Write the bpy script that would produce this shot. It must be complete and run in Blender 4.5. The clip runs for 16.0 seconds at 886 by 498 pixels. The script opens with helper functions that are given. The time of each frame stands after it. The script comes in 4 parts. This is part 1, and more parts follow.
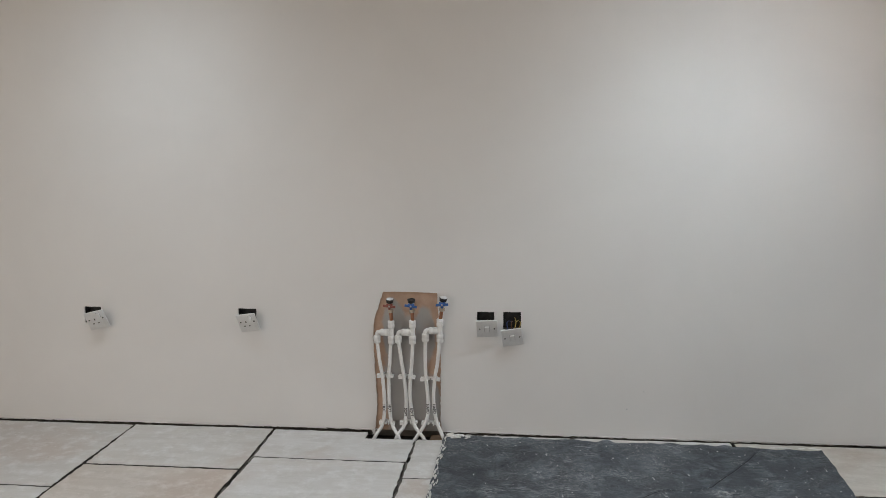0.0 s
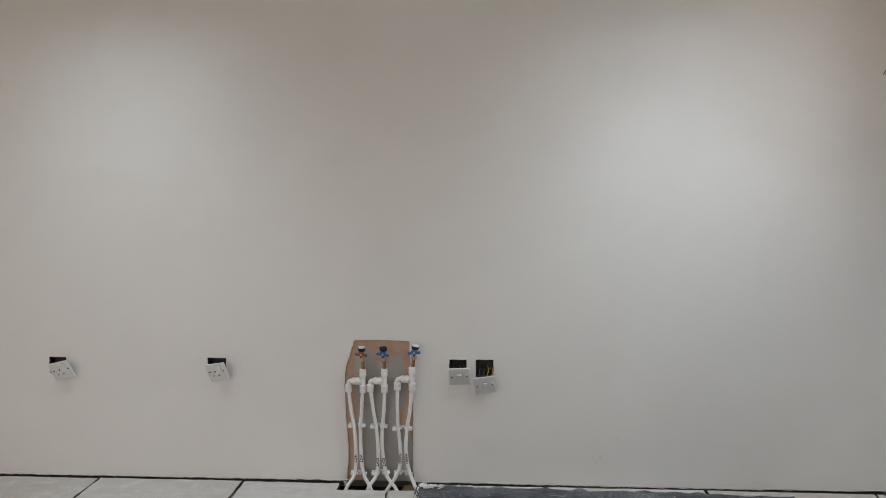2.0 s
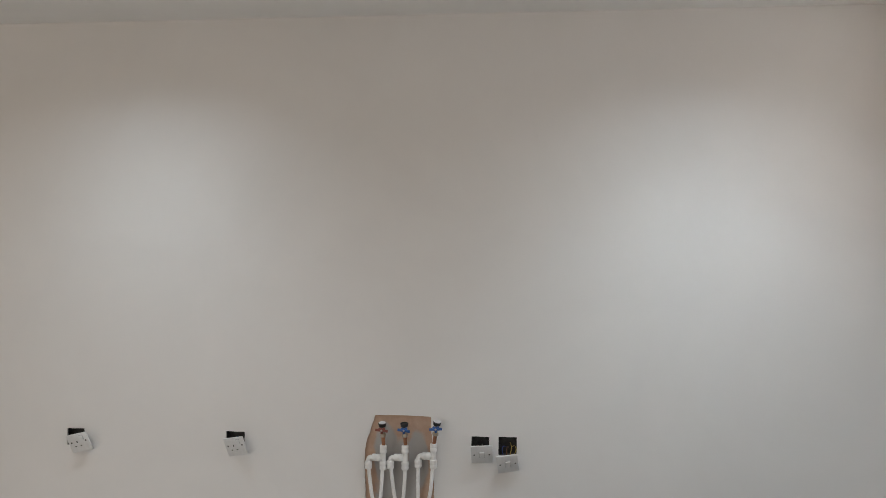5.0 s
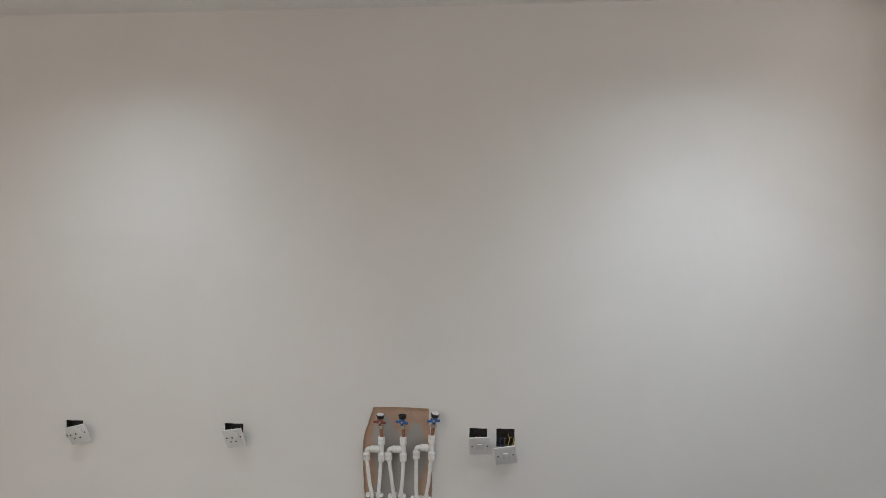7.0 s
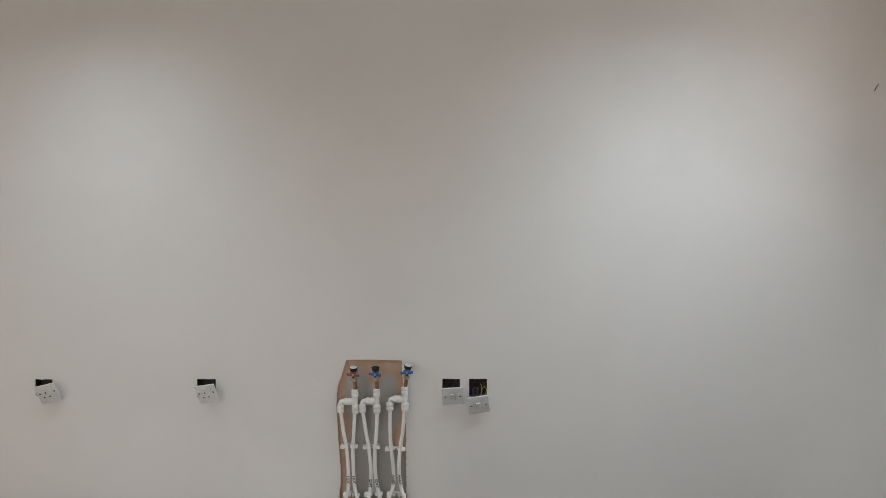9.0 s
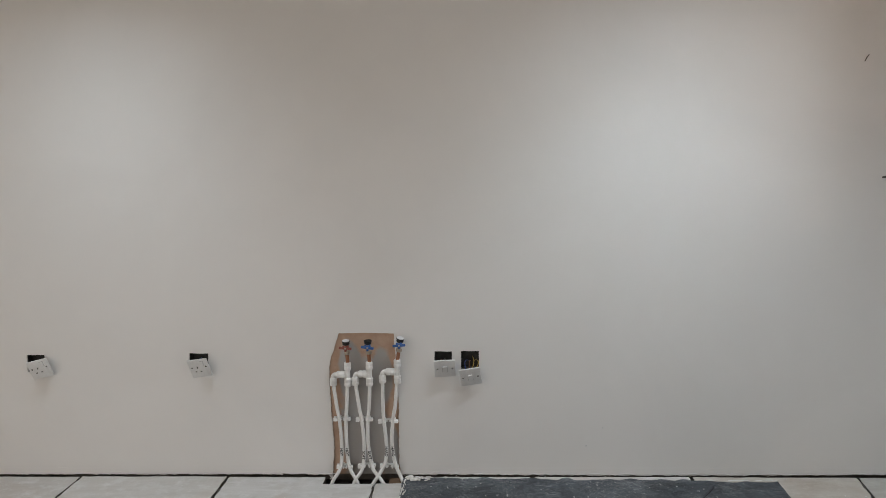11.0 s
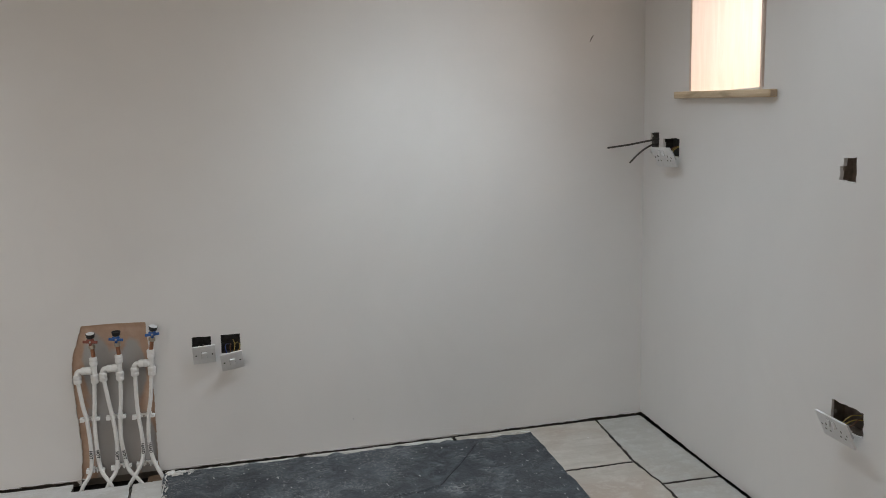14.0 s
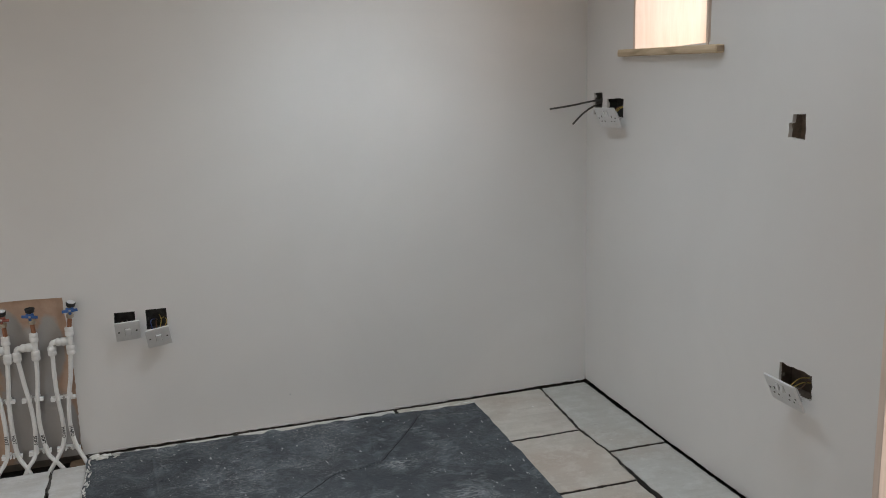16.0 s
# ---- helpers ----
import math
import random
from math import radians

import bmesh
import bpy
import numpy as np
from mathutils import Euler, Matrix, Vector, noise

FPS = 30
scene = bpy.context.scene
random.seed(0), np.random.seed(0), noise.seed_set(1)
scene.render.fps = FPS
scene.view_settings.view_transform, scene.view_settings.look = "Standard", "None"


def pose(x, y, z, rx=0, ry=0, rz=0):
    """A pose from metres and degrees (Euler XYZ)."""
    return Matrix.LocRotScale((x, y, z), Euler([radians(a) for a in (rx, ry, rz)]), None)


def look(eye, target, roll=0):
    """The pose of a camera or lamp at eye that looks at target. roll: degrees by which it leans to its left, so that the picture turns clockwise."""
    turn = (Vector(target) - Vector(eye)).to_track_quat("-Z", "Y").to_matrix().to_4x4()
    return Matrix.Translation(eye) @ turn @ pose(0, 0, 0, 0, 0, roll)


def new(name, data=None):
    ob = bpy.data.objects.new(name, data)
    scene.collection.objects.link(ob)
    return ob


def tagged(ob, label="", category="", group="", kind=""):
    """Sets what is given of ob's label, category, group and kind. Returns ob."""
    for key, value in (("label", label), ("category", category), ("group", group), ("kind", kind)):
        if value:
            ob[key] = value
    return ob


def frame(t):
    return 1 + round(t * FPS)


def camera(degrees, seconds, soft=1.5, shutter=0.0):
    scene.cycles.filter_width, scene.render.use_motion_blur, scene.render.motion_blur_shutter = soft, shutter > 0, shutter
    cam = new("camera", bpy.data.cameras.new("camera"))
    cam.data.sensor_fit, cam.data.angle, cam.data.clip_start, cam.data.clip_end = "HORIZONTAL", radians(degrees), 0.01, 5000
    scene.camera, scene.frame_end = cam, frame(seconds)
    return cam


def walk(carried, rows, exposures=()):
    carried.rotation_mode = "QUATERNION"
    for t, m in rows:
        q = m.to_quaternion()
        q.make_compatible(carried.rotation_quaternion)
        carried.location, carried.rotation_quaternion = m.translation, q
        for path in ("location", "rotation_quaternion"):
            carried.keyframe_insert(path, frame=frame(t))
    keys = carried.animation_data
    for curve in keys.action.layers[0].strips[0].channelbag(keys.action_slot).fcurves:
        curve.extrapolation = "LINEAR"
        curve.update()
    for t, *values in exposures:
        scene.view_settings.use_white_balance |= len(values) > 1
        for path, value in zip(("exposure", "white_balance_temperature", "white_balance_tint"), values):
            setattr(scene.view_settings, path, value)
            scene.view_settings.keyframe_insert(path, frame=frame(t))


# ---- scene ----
cam = camera(55.8, 16.0, soft=0.5, shutter=0.2)
PATH = [
    (0, (0.385, -3.417, 1.269), (0.177, -1.446, 0.995), -0.3),
    (0.5, (0.383, -3.406, 1.277), (0.198, -1.433, 1.007), -0.1),
    (1, (0.382, -3.404, 1.277), (0.213, -1.425, 1.039), -0.2),
    (1.5, (0.383, -3.412, 1.288), (0.226, -1.43, 1.069), -0.3),
    (2, (0.384, -3.414, 1.298), (0.243, -1.427, 1.12), -0.3),
    (2.5, (0.389, -3.405, 1.304), (0.251, -1.415, 1.167), -0.4),
    (3, (0.403, -3.397, 1.31), (0.243, -1.405, 1.245), -0.4),
    (3.5, (0.385, -3.387, 1.315), (0.196, -1.396, 1.294), -0.6),
    (4, (0.376, -3.388, 1.319), (0.191, -1.396, 1.304), -0.1),
    (6.5, (0.36, -3.394, 1.342), (0.172, -1.403, 1.303), 0.2),
    (7, (0.366, -3.393, 1.342), (0.184, -1.402, 1.295), 0.1),
    (7.5, (0.367, -3.386, 1.341), (0.196, -1.394, 1.267), -0.1),
    (8, (0.37, -3.385, 1.34), (0.234, -1.392, 1.236), -0.5),
    (8.5, (0.368, -3.38, 1.338), (0.249, -1.387, 1.209), -0.5),
    (9, (0.359, -3.382, 1.337), (0.25, -1.391, 1.178), -0.6),
    (11.5, (0.356, -3.384, 1.33), (0.286, -1.4, 1.091), -1.1),
    (12, (0.322, -3.383, 1.329), (0.314, -1.4, 1.068), -1.2),
    (12.5, (0.283, -3.374, 1.327), (0.373, -1.394, 1.061), -1.0),
    (13, (0.259, -3.365, 1.32), (0.541, -1.404, 1.046), -1.5),
    (13.5, (0.265, -3.348, 1.314), (0.718, -1.42, 1.037), -1.0),
    (14, (0.261, -3.343, 1.314), (0.793, -1.436, 1.033), -1.2),
    (14.5, (0.261, -3.339, 1.311), (0.85, -1.449, 1.028), -1.1),
    (15, (0.264, -3.341, 1.311), (0.897, -1.465, 1.027), -1.3),
    (15.5, (0.278, -3.321, 1.3), (0.936, -1.456, 0.999), -1.3),
    (16, (0.31, -3.218, 1.279), (0.969, -1.363, 0.924), -1.4),
]
EXPOSURES = [(0, 0.03), (3, -0.04), (9, -0.02), (12.5, -0.06), (14.5, -0.25), (16, -0.28)]
walk(cam, [(t, look(eye, target, roll)) for t, eye, target, roll in PATH], EXPOSURES)

# ---- world, daylight through the openings, added fill ----
world = bpy.data.worlds.new("sky")
scene.world = world
world.use_nodes = True
wn, wl = world.node_tree.nodes, world.node_tree.links
sky = wn.new("ShaderNodeTexSky")
sky.sky_type, sky.sun_disc = "NISHITA", False
sky.sun_elevation, sky.sun_rotation = radians(38), radians(150)
sky.air_density, sky.dust_density = 1.0, 3.0
wl.new(sky.outputs[0], wn["Background"].inputs[0])
wn["Background"].inputs[1].default_value = 0.10

SUN_STRENGTH = 1.2
sun = new("sun", bpy.data.lights.new("sun", "SUN"))
sun.data.energy, sun.data.angle, sun.data.color = SUN_STRENGTH, radians(14), (1.0, 0.95, 0.88)
sun.matrix_world = look((5, -6, 6), (0, 0, 0))


def daylight(name, eye, target, width, height, watts, colour):
    """An area lamp in one opening, for daylight and for the added fill."""
    lamp = new(name, bpy.data.lights.new(name, "AREA"))
    lamp.data.shape, lamp.data.size, lamp.data.size_y = "RECTANGLE", width, height
    lamp.data.energy, lamp.data.color = watts, colour
    lamp.matrix_world = look(eye, target)
    return lamp


CEIL = 2.247
# the last two are unseen fill, added for the lower and end walls
DOWNLIGHTS = [(-1.15, -0.68, 27, 17), (1.07, -0.70, 30, 42), (-1.15, -2.10, 17, 19), (1.50, -1.46, 19, 5)]  # x, y, watts of the spill, of the beam
SOUTH_WALL, WEST_WALL = -5.2, -3.3
COOL, WARM, WINDOW_TINT = (0.79, 0.905, 1.0), (1.0, 0.825, 0.645), (1.0, 0.97, 0.95)
for x, y, spill, beam in DOWNLIGHTS:
    for name, watts, angle, drop in (("downlight_spill", spill, 146, 0.010), ("downlight_beam", beam, 104, 0.012)):
        lamp = new(name, bpy.data.lights.new(name, "SPOT"))
        lamp.data.energy, lamp.data.color, lamp.data.shadow_soft_size = watts, COOL, 0.035
        lamp.data.spot_size, lamp.data.spot_blend = radians(angle), 0.95
        lamp.matrix_world = look((x, y, CEIL - drop), (x, y + 0.0001, 0))
# the next two are warm fill, added at made-up openings out of sight
daylight("south_fill_lamp", (-1.75, SOUTH_WALL - 0.10, 1.05), (-1.75, 0, 1.05), 2.25, 1.9, 16, WARM)
daylight("west_fill_lamp", (WEST_WALL - 0.10, -2.9, 1.35), (2.1, -2.2, 1.2), 1.55, 1.2, 15, WARM)
daylight("doorway_daylight", (2.50, -2.10, 1.05), (1.9, -1.95, 1.0), 0.7, 1.7, 9, WINDOW_TINT)
daylight("side_window_daylight", (2.46, -0.68, 1.76), (1.9, -0.56, 1.70), 0.40, 0.52, 4.8, WINDOW_TINT)


# ---- materials ----
def material(name, rough=0.6, metal=0.0):
    m = bpy.data.materials.new(name)
    m.use_nodes = True
    b = m.node_tree.nodes["Principled BSDF"]
    b.inputs["Roughness"].default_value, b.inputs["Metallic"].default_value = rough, metal
    return m, m.node_tree.nodes, m.node_tree.links, b


def add(nodes, kind, **values):
    n = nodes.new(kind)
    for key, value in values.items():
        n.inputs[key.replace("_", " ")].default_value = value
    return n


def coords(nodes, links, scale=(1, 1, 1), where="Object"):
    t, m = nodes.new("ShaderNodeTexCoord"), nodes.new("ShaderNodeMapping")
    m.inputs["Scale"].default_value = scale
    links.new(t.outputs[where], m.inputs["Vector"])
    return m.outputs[0]


def noise_of(nodes, links, vector, scale, detail=4.0, rough=0.6, warp=0.0):
    n = add(nodes, "ShaderNodeTexNoise", Scale=scale, Detail=detail, Roughness=rough, Distortion=warp)
    links.new(vector, n.inputs["Vector"])
    return n.outputs["Fac"]


def ramp(nodes, links, fac, stops):
    r = nodes.new("ShaderNodeValToRGB")
    e = r.color_ramp.elements
    while len(e) < len(stops):
        e.new(0.5)
    for k, (at, c) in zip(e, stops):
        k.position, k.color = at, (*c, 1) if len(c) == 3 else c
    links.new(fac, r.inputs[0])
    return r.outputs[0]


def mix(nodes, links, fac, a, b, how="MIX"):
    n = nodes.new("ShaderNodeMix")
    n.data_type, n.blend_type = "RGBA", how
    for value, slot in ((fac, 0), (a, 6), (b, 7)):
        if isinstance(value, (int, float)):
            n.inputs[slot].default_value = value
        elif isinstance(value, tuple):
            n.inputs[slot].default_value = (*value, 1)
        else:
            links.new(value, n.inputs[slot])
    return n.outputs[2]


def math_node(nodes, links, how, a, b=0.0):
    n = nodes.new("ShaderNodeMath")
    n.operation = how
    for value, slot in ((a, 0), (b, 1)):
        if isinstance(value, (int, float)):
            n.inputs[slot].default_value = value
        else:
            links.new(value, n.inputs[slot])
    return n.outputs[0]


def bump(nodes, links, bsdf, height, strength, distance):
    n = nodes.new("ShaderNodeBump")
    n.inputs["Strength"].default_value, n.inputs["Distance"].default_value = strength, distance
    links.new(height, n.inputs["Height"])
    links.new(n.outputs[0], bsdf.inputs["Normal"])


def plain(name, colour, rough=0.5, metal=0.0, vary=0.12, scale=40.0, grain=0.0):
    """Paint, plastic or metal with slight soiling and a fine relief."""
    m, n, l, b = material(name, rough, metal)
    v = coords(n, l)
    f = noise_of(n, l, v, scale, 5)
    lo, hi = [tuple(min(1, c * k) for c in colour) for k in (1 - vary, 1 + vary * 0.6)]
    l.new(ramp(n, l, f, [(0.3, lo), (0.7, hi)]), b.inputs["Base Color"])
    l.new(ramp(n, l, noise_of(n, l, v, scale * 3), [(0.3, (rough * 0.85,) * 3), (0.7, (min(1, rough * 1.15),) * 3)]), b.inputs["Roughness"])
    if grain:
        bump(n, l, b, noise_of(n, l, v, scale * 6), 0.4, grain)
    return m


def wall_paint(name, base):
    """Matt mist coat on fresh plaster: faint trowel clouds, roller stipple, scuffs."""
    m, n, l, b = material(name, 0.75)
    b.inputs["Specular IOR Level"].default_value = 0.25
    v = coords(n, l)
    clouds = noise_of(n, l, v, 1.7, 4, 0.55, 0.6)
    c = ramp(n, l, clouds, [(0.3, tuple(k * 0.965 for k in base)), (0.7, tuple(min(1, k * 1.02) for k in base))])
    sweep = noise_of(n, l, coords(n, l, (5, 5, 1.4)), 2.2, 5, 0.6, 1.2)
    c = mix(n, l, ramp(n, l, sweep, [(0.58, (0, 0, 0)), (0.85, (0.22,) * 3)]), c, tuple(k * 0.93 for k in base))
    specks = noise_of(n, l, v, 130, 2, 0.5)
    c = mix(n, l, ramp(n, l, specks, [(0.765, (0, 0, 0)), (0.79, (0.3,) * 3)]), c, (0.42, 0.40, 0.37))
    l.new(c, b.inputs["Base Color"])
    h = math_node(n, l, "ADD", math_node(n, l, "MULTIPLY", noise_of(n, l, v, 420, 3), 0.25), math_node(n, l, "MULTIPLY", noise_of(n, l, v, 6, 3), 1.0))
    bump(n, l, b, h, 0.25, 0.0016)
    return m


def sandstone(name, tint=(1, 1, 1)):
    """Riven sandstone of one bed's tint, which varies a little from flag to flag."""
    m, n, l, b = material(name, 0.62)
    v = coords(n, l)
    info = n.new("ShaderNodeObjectInfo")
    shift = n.new("ShaderNodeVectorMath")
    shift.operation = "MULTIPLY_ADD"
    shift.inputs[1].default_value = (1, 1, 1)
    l.new(v, shift.inputs[0])
    comb = n.new("ShaderNodeCombineXYZ")
    l.new(math_node(n, l, "MULTIPLY", info.outputs["Random"], 37.0), comb.inputs[0])
    l.new(math_node(n, l, "MULTIPLY", info.outputs["Random"], 11.0), comb.inputs[1])
    l.new(comb.outputs[0], shift.inputs[2])
    p = shift.outputs[0]
    c = ramp(n, l, info.outputs["Random"], [(0.0, (0.50, 0.475, 0.445)), (0.35, (0.63, 0.62, 0.605)), (0.7, (0.59, 0.57, 0.54)), (1.0, (0.65, 0.64, 0.62))])
    stretched = n.new("ShaderNodeMapping")
    stretched.inputs["Scale"].default_value = (1.2, 6, 1)
    stretched.inputs["Rotation"].default_value = (0, 0, 1.05)
    l.new(p, stretched.inputs["Vector"])
    bands = noise_of(n, l, stretched.outputs[0], 2.2, 6, 0.62, 1.4)
    c = mix(n, l, ramp(n, l, bands, [(0.35, (0, 0, 0)), (0.66, (0.7,) * 3)]), c, (0.50, 0.48, 0.45))
    rust = noise_of(n, l, p, 2.3, 3, 0.5, 0.5)
    c = mix(n, l, ramp(n, l, rust, [(0.52, (0, 0, 0)), (0.68, (0.65,) * 3)]), c, (0.49, 0.42, 0.37))
    dust = noise_of(n, l, p, 14, 6, 0.7)
    c = mix(n, l, ramp(n, l, dust, [(0.48, (0, 0, 0)), (0.68, (0.6,) * 3)]), c, (0.74, 0.74, 0.735))
    marks = noise_of(n, l, stretched.outputs[0], 16, 5, 0.7, 1.0)
    c = mix(n, l, ramp(n, l, marks, [(0.66, (0, 0, 0)), (0.72, (0.6,) * 3)]), c, (0.26, 0.24, 0.22))
    chalk = noise_of(n, l, stretched.outputs[0], 21, 4, 0.6, 0.4)
    c = mix(n, l, ramp(n, l, chalk, [(0.67, (0, 0, 0)), (0.71, (0.7,) * 3)]), c, (0.80, 0.79, 0.77))
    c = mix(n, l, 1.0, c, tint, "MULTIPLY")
    l.new(c, b.inputs["Base Color"])
    l.new(ramp(n, l, dust, [(0.3, (0.5,) * 3), (0.7, (0.75,) * 3)]), b.inputs["Roughness"])
    h = math_node(n, l, "ADD", math_node(n, l, "MULTIPLY", bands, 1.0), math_node(n, l, "MULTIPLY", noise_of(n, l, p, 60, 5), 0.3))
    bump(n, l, b, h, 0.75, 0.006)
    return m


def rubber(name):
    """Blue-black rubber sheet, scuffed, with trodden plaster dust."""
    m, n, l, b = material(name, 0.6)
    v = coords(n, l)
    c = ramp(n, l, noise_of(n, l, v, 3.5, 6, 0.65, 0.8), [(0.35, (0.027, 0.034, 0.042)), (0.68, (0.064, 0.077, 0.091))])
    deep = coords(n, l, (1, 0.38, 1))
    film = noise_of(n, l, v, 9, 9, 0.8, 0.9)
    c = mix(n, l, ramp(n, l, film, [(0.50, (0, 0, 0)), (0.68, (0.75,) * 3)]), c, (0.175, 0.20, 0.222))
    pits = noise_of(n, l, v, 34, 6, 0.75, 0.5)
    c = mix(n, l, ramp(n, l, pits, [(0.30, (0.8,) * 3), (0.45, (0, 0, 0))]), c, (0.020, 0.025, 0.031))
    lines = None
    for turn, scale in ((1.2, 6.0), (-1.0, 8.0), (1.75, 5.0)):
        mp = n.new("ShaderNodeMapping")
        mp.inputs["Rotation"].default_value, mp.inputs["Scale"].default_value = (0, 0, turn), (1, 5, 1)
        l.new(v, mp.inputs["Vector"])
        f = noise_of(n, l, mp.outputs[0], scale, 3, 0.55, 1.2)
        s = math_node(n, l, "LESS_THAN", math_node(n, l, "ABSOLUTE", math_node(n, l, "SUBTRACT", f, 0.5)), 0.010)
        lines = s if lines is None else math_node(n, l, "MAXIMUM", lines, s)
    worn = ramp(n, l, noise_of(n, l, v, 4.5, 3), [(0.52, (0, 0, 0)), (0.66, (0.6,) * 3)])
    c = mix(n, l, math_node(n, l, "MULTIPLY", lines, worn), c, (0.40, 0.42, 0.43))
    # a trodden patch of plaster crumbs
    spot = n.new("ShaderNodeVectorMath")
    spot.operation = "DISTANCE"
    flat = n.new("ShaderNodeMapping")
    flat.inputs["Scale"].default_value = (0.85, 1.3, 0)
    l.new(v, flat.inputs["Vector"])
    l.new(flat.outputs[0], spot.inputs[0])
    spot.inputs[1].default_value = (0.48 * 0.85, -0.43 * 1.3, 0)
    near = ramp(n, l, spot.outputs["Value"], [(0.02, (0.75,) * 3), (0.22, (0, 0, 0))])
    strewn = ramp(n, l, noise_of(n, l, v, 3.2, 3, 0.6, 0.4), [(0.50, (0, 0, 0)), (0.64, (0.55,) * 3)])
    near = math_node(n, l, "MAXIMUM", near, strewn)
    crumbs = ramp(n, l, noise_of(n, l, v, 75, 6, 0.8, 1.4), [(0.53, (0, 0, 0)), (0.60, (1.0,) * 3)])
    c = mix(n, l, math_node(n, l, "MULTIPLY", near, crumbs), c, (0.50, 0.51, 0.51))
    flecks = ramp(n, l, noise_of(n, l, deep, 80, 2, 0.5), [(0.70, (0, 0, 0)), (0.73, (0.9,) * 3)])
    c = mix(n, l, flecks, c, (0.45, 0.46, 0.46))
    l.new(c, b.inputs["Base Color"])
    h = math_node(n, l, "ADD", noise_of(n, l, v, 30, 6, 0.7, 1.0), math_node(n, l, "MULTIPLY", lines, -0.6))
    bump(n, l, b, h, 0.8, 0.005)
    return m


def timber(name, pale, dark, along=2, rough=0.55):
    """Planed softwood, its grain along one axis, with knots."""
    m, n, l, b = material(name, rough)
    scale = [9.0, 9.0, 9.0]
    scale[along] = 0.7
    v = coords(n, l, tuple(scale))
    g = noise_of(n, l, v, 4, 6, 0.6, 0.8)
    c = ramp(n, l, g, [(0.3, dark), (0.62, pale)])
    rings = add(n, "ShaderNodeTexWave", Scale=1.6, Distortion=6.0, Detail=3.0)
    l.new(v, rings.inputs["Vector"])
    c = mix(n, l, ramp(n, l, rings.outputs["Fac"], [(0.75, (0, 0, 0)), (1.0, (0.4,) * 3)]), c, tuple(k * 0.72 for k in dark))
    kv = [5.0, 5.0, 5.0]
    kv[along] = 2.2
    knots = add(n, "ShaderNodeTexVoronoi", Scale=0.8)
    l.new(coords(n, l, tuple(kv)), knots.inputs["Vector"])
    c = mix(n, l, ramp(n, l, knots.outputs["Distance"], [(0.02, (0.8,) * 3), (0.07, (0, 0, 0))]), c, (0.19, 0.10, 0.05))
    l.new(c, b.inputs["Base Color"])
    bump(n, l, b, g, 0.25, 0.001)
    return m


def bare_board(name):
    """Brown unpainted board, with soft-edged grey patches between the pipes."""
    m, n, l, b = material(name, 0.85)
    v = coords(n, l)
    c = ramp(n, l, noise_of(n, l, v, 22, 5, 0.65), [(0.3, (0.43, 0.29, 0.21)), (0.7, (0.53, 0.375, 0.28))])
    wobble = noise_of(n, l, v, 16, 3, 0.5, 0.8)
    cover = None
    for at, size in (((-0.135, 0, 0.20), (0.105, 1, 0.33)), ((-0.185, 0, 0.44), (0.055, 1, 0.16)), ((-0.055, 0, 0.42), (0.05, 1, 0.13)), ((-0.03, 0, 0.10), (0.045, 1, 0.16))):
        mp = n.new("ShaderNodeMapping")
        mp.vector_type = "TEXTURE"
        mp.inputs["Location"].default_value, mp.inputs["Scale"].default_value = at, (size[0], 1000, size[2])
        l.new(v, mp.inputs["Vector"])
        d = n.new("ShaderNodeVectorMath")
        d.operation = "LENGTH"
        l.new(mp.outputs[0], d.inputs[0])
        e = math_node(n, l, "ADD", d.outputs["Value"], math_node(n, l, "MULTIPLY", math_node(n, l, "SUBTRACT", wobble, 0.5), 0.5))
        f = ramp(n, l, e, [(0.8, (1, 1, 1)), (1.12, (0, 0, 0))])
        cover = f if cover is None else math_node(n, l, "MAXIMUM", cover, f)
    c = mix(n, l, math_node(n, l, "MULTIPLY", cover, 0.92), c, (0.38, 0.378, 0.372))
    l.new(c, b.inputs["Base Color"])
    bump(n, l, b, noise_of(n, l, v, 90, 5), 0.5, 0.002)
    return m


PAINT = wall_paint("white_wall_paint", (0.72, 0.708, 0.697))
CEILING_PAINT = wall_paint("white_ceiling_paint", (0.78, 0.775, 0.76))
MASONRY = plain("grey_blockwork", (0.20, 0.18, 0.16), 0.9, 0, 0.3, 18, 0.004)
SOIL = plain("dark_screed", (0.022, 0.020, 0.018), 0.95, 0, 0.4, 25, 0.01)
STONE = sandstone("grey_sandstone")
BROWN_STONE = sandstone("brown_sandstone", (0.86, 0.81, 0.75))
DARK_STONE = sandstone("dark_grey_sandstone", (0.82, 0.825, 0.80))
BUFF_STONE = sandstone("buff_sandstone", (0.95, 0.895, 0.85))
JOINT = plain("dirt_on_cut_edge", (0.075, 0.068, 0.06), 0.95, 0, 0.4, 60, 0.003)
RUBBER = rubber("blue_black_rubber")
FLAKE = plain("white_plaster_crumb", (0.74, 0.73, 0.70), 0.85, 0, 0.1, 80, 0.001)
BOARD = bare_board("bare_brown_board")
PINE = timber("pale_pine_lining", (0.76, 0.64, 0.56), (0.68, 0.55, 0.46))
SILL_PINE = timber("pine_sill", (0.68, 0.555, 0.39), (0.38, 0.27, 0.155), 0)
BLOCK = timber("dark_wood_block", (0.20, 0.13, 0.08), (0.13, 0.08, 0.05), 0)
WHITE_PLASTIC = plain("white_plastic", (0.68, 0.69, 0.70), 0.32, 0, 0.06, 60)
PIPE_PLASTIC = plain("white_pipe_plastic", (0.76, 0.757, 0.745), 0.38, 0, 0.06, 50)
CLIP_PLASTIC = plain("white_clip_plastic", (0.86, 0.86, 0.85), 0.42, 0, 0.05, 60)
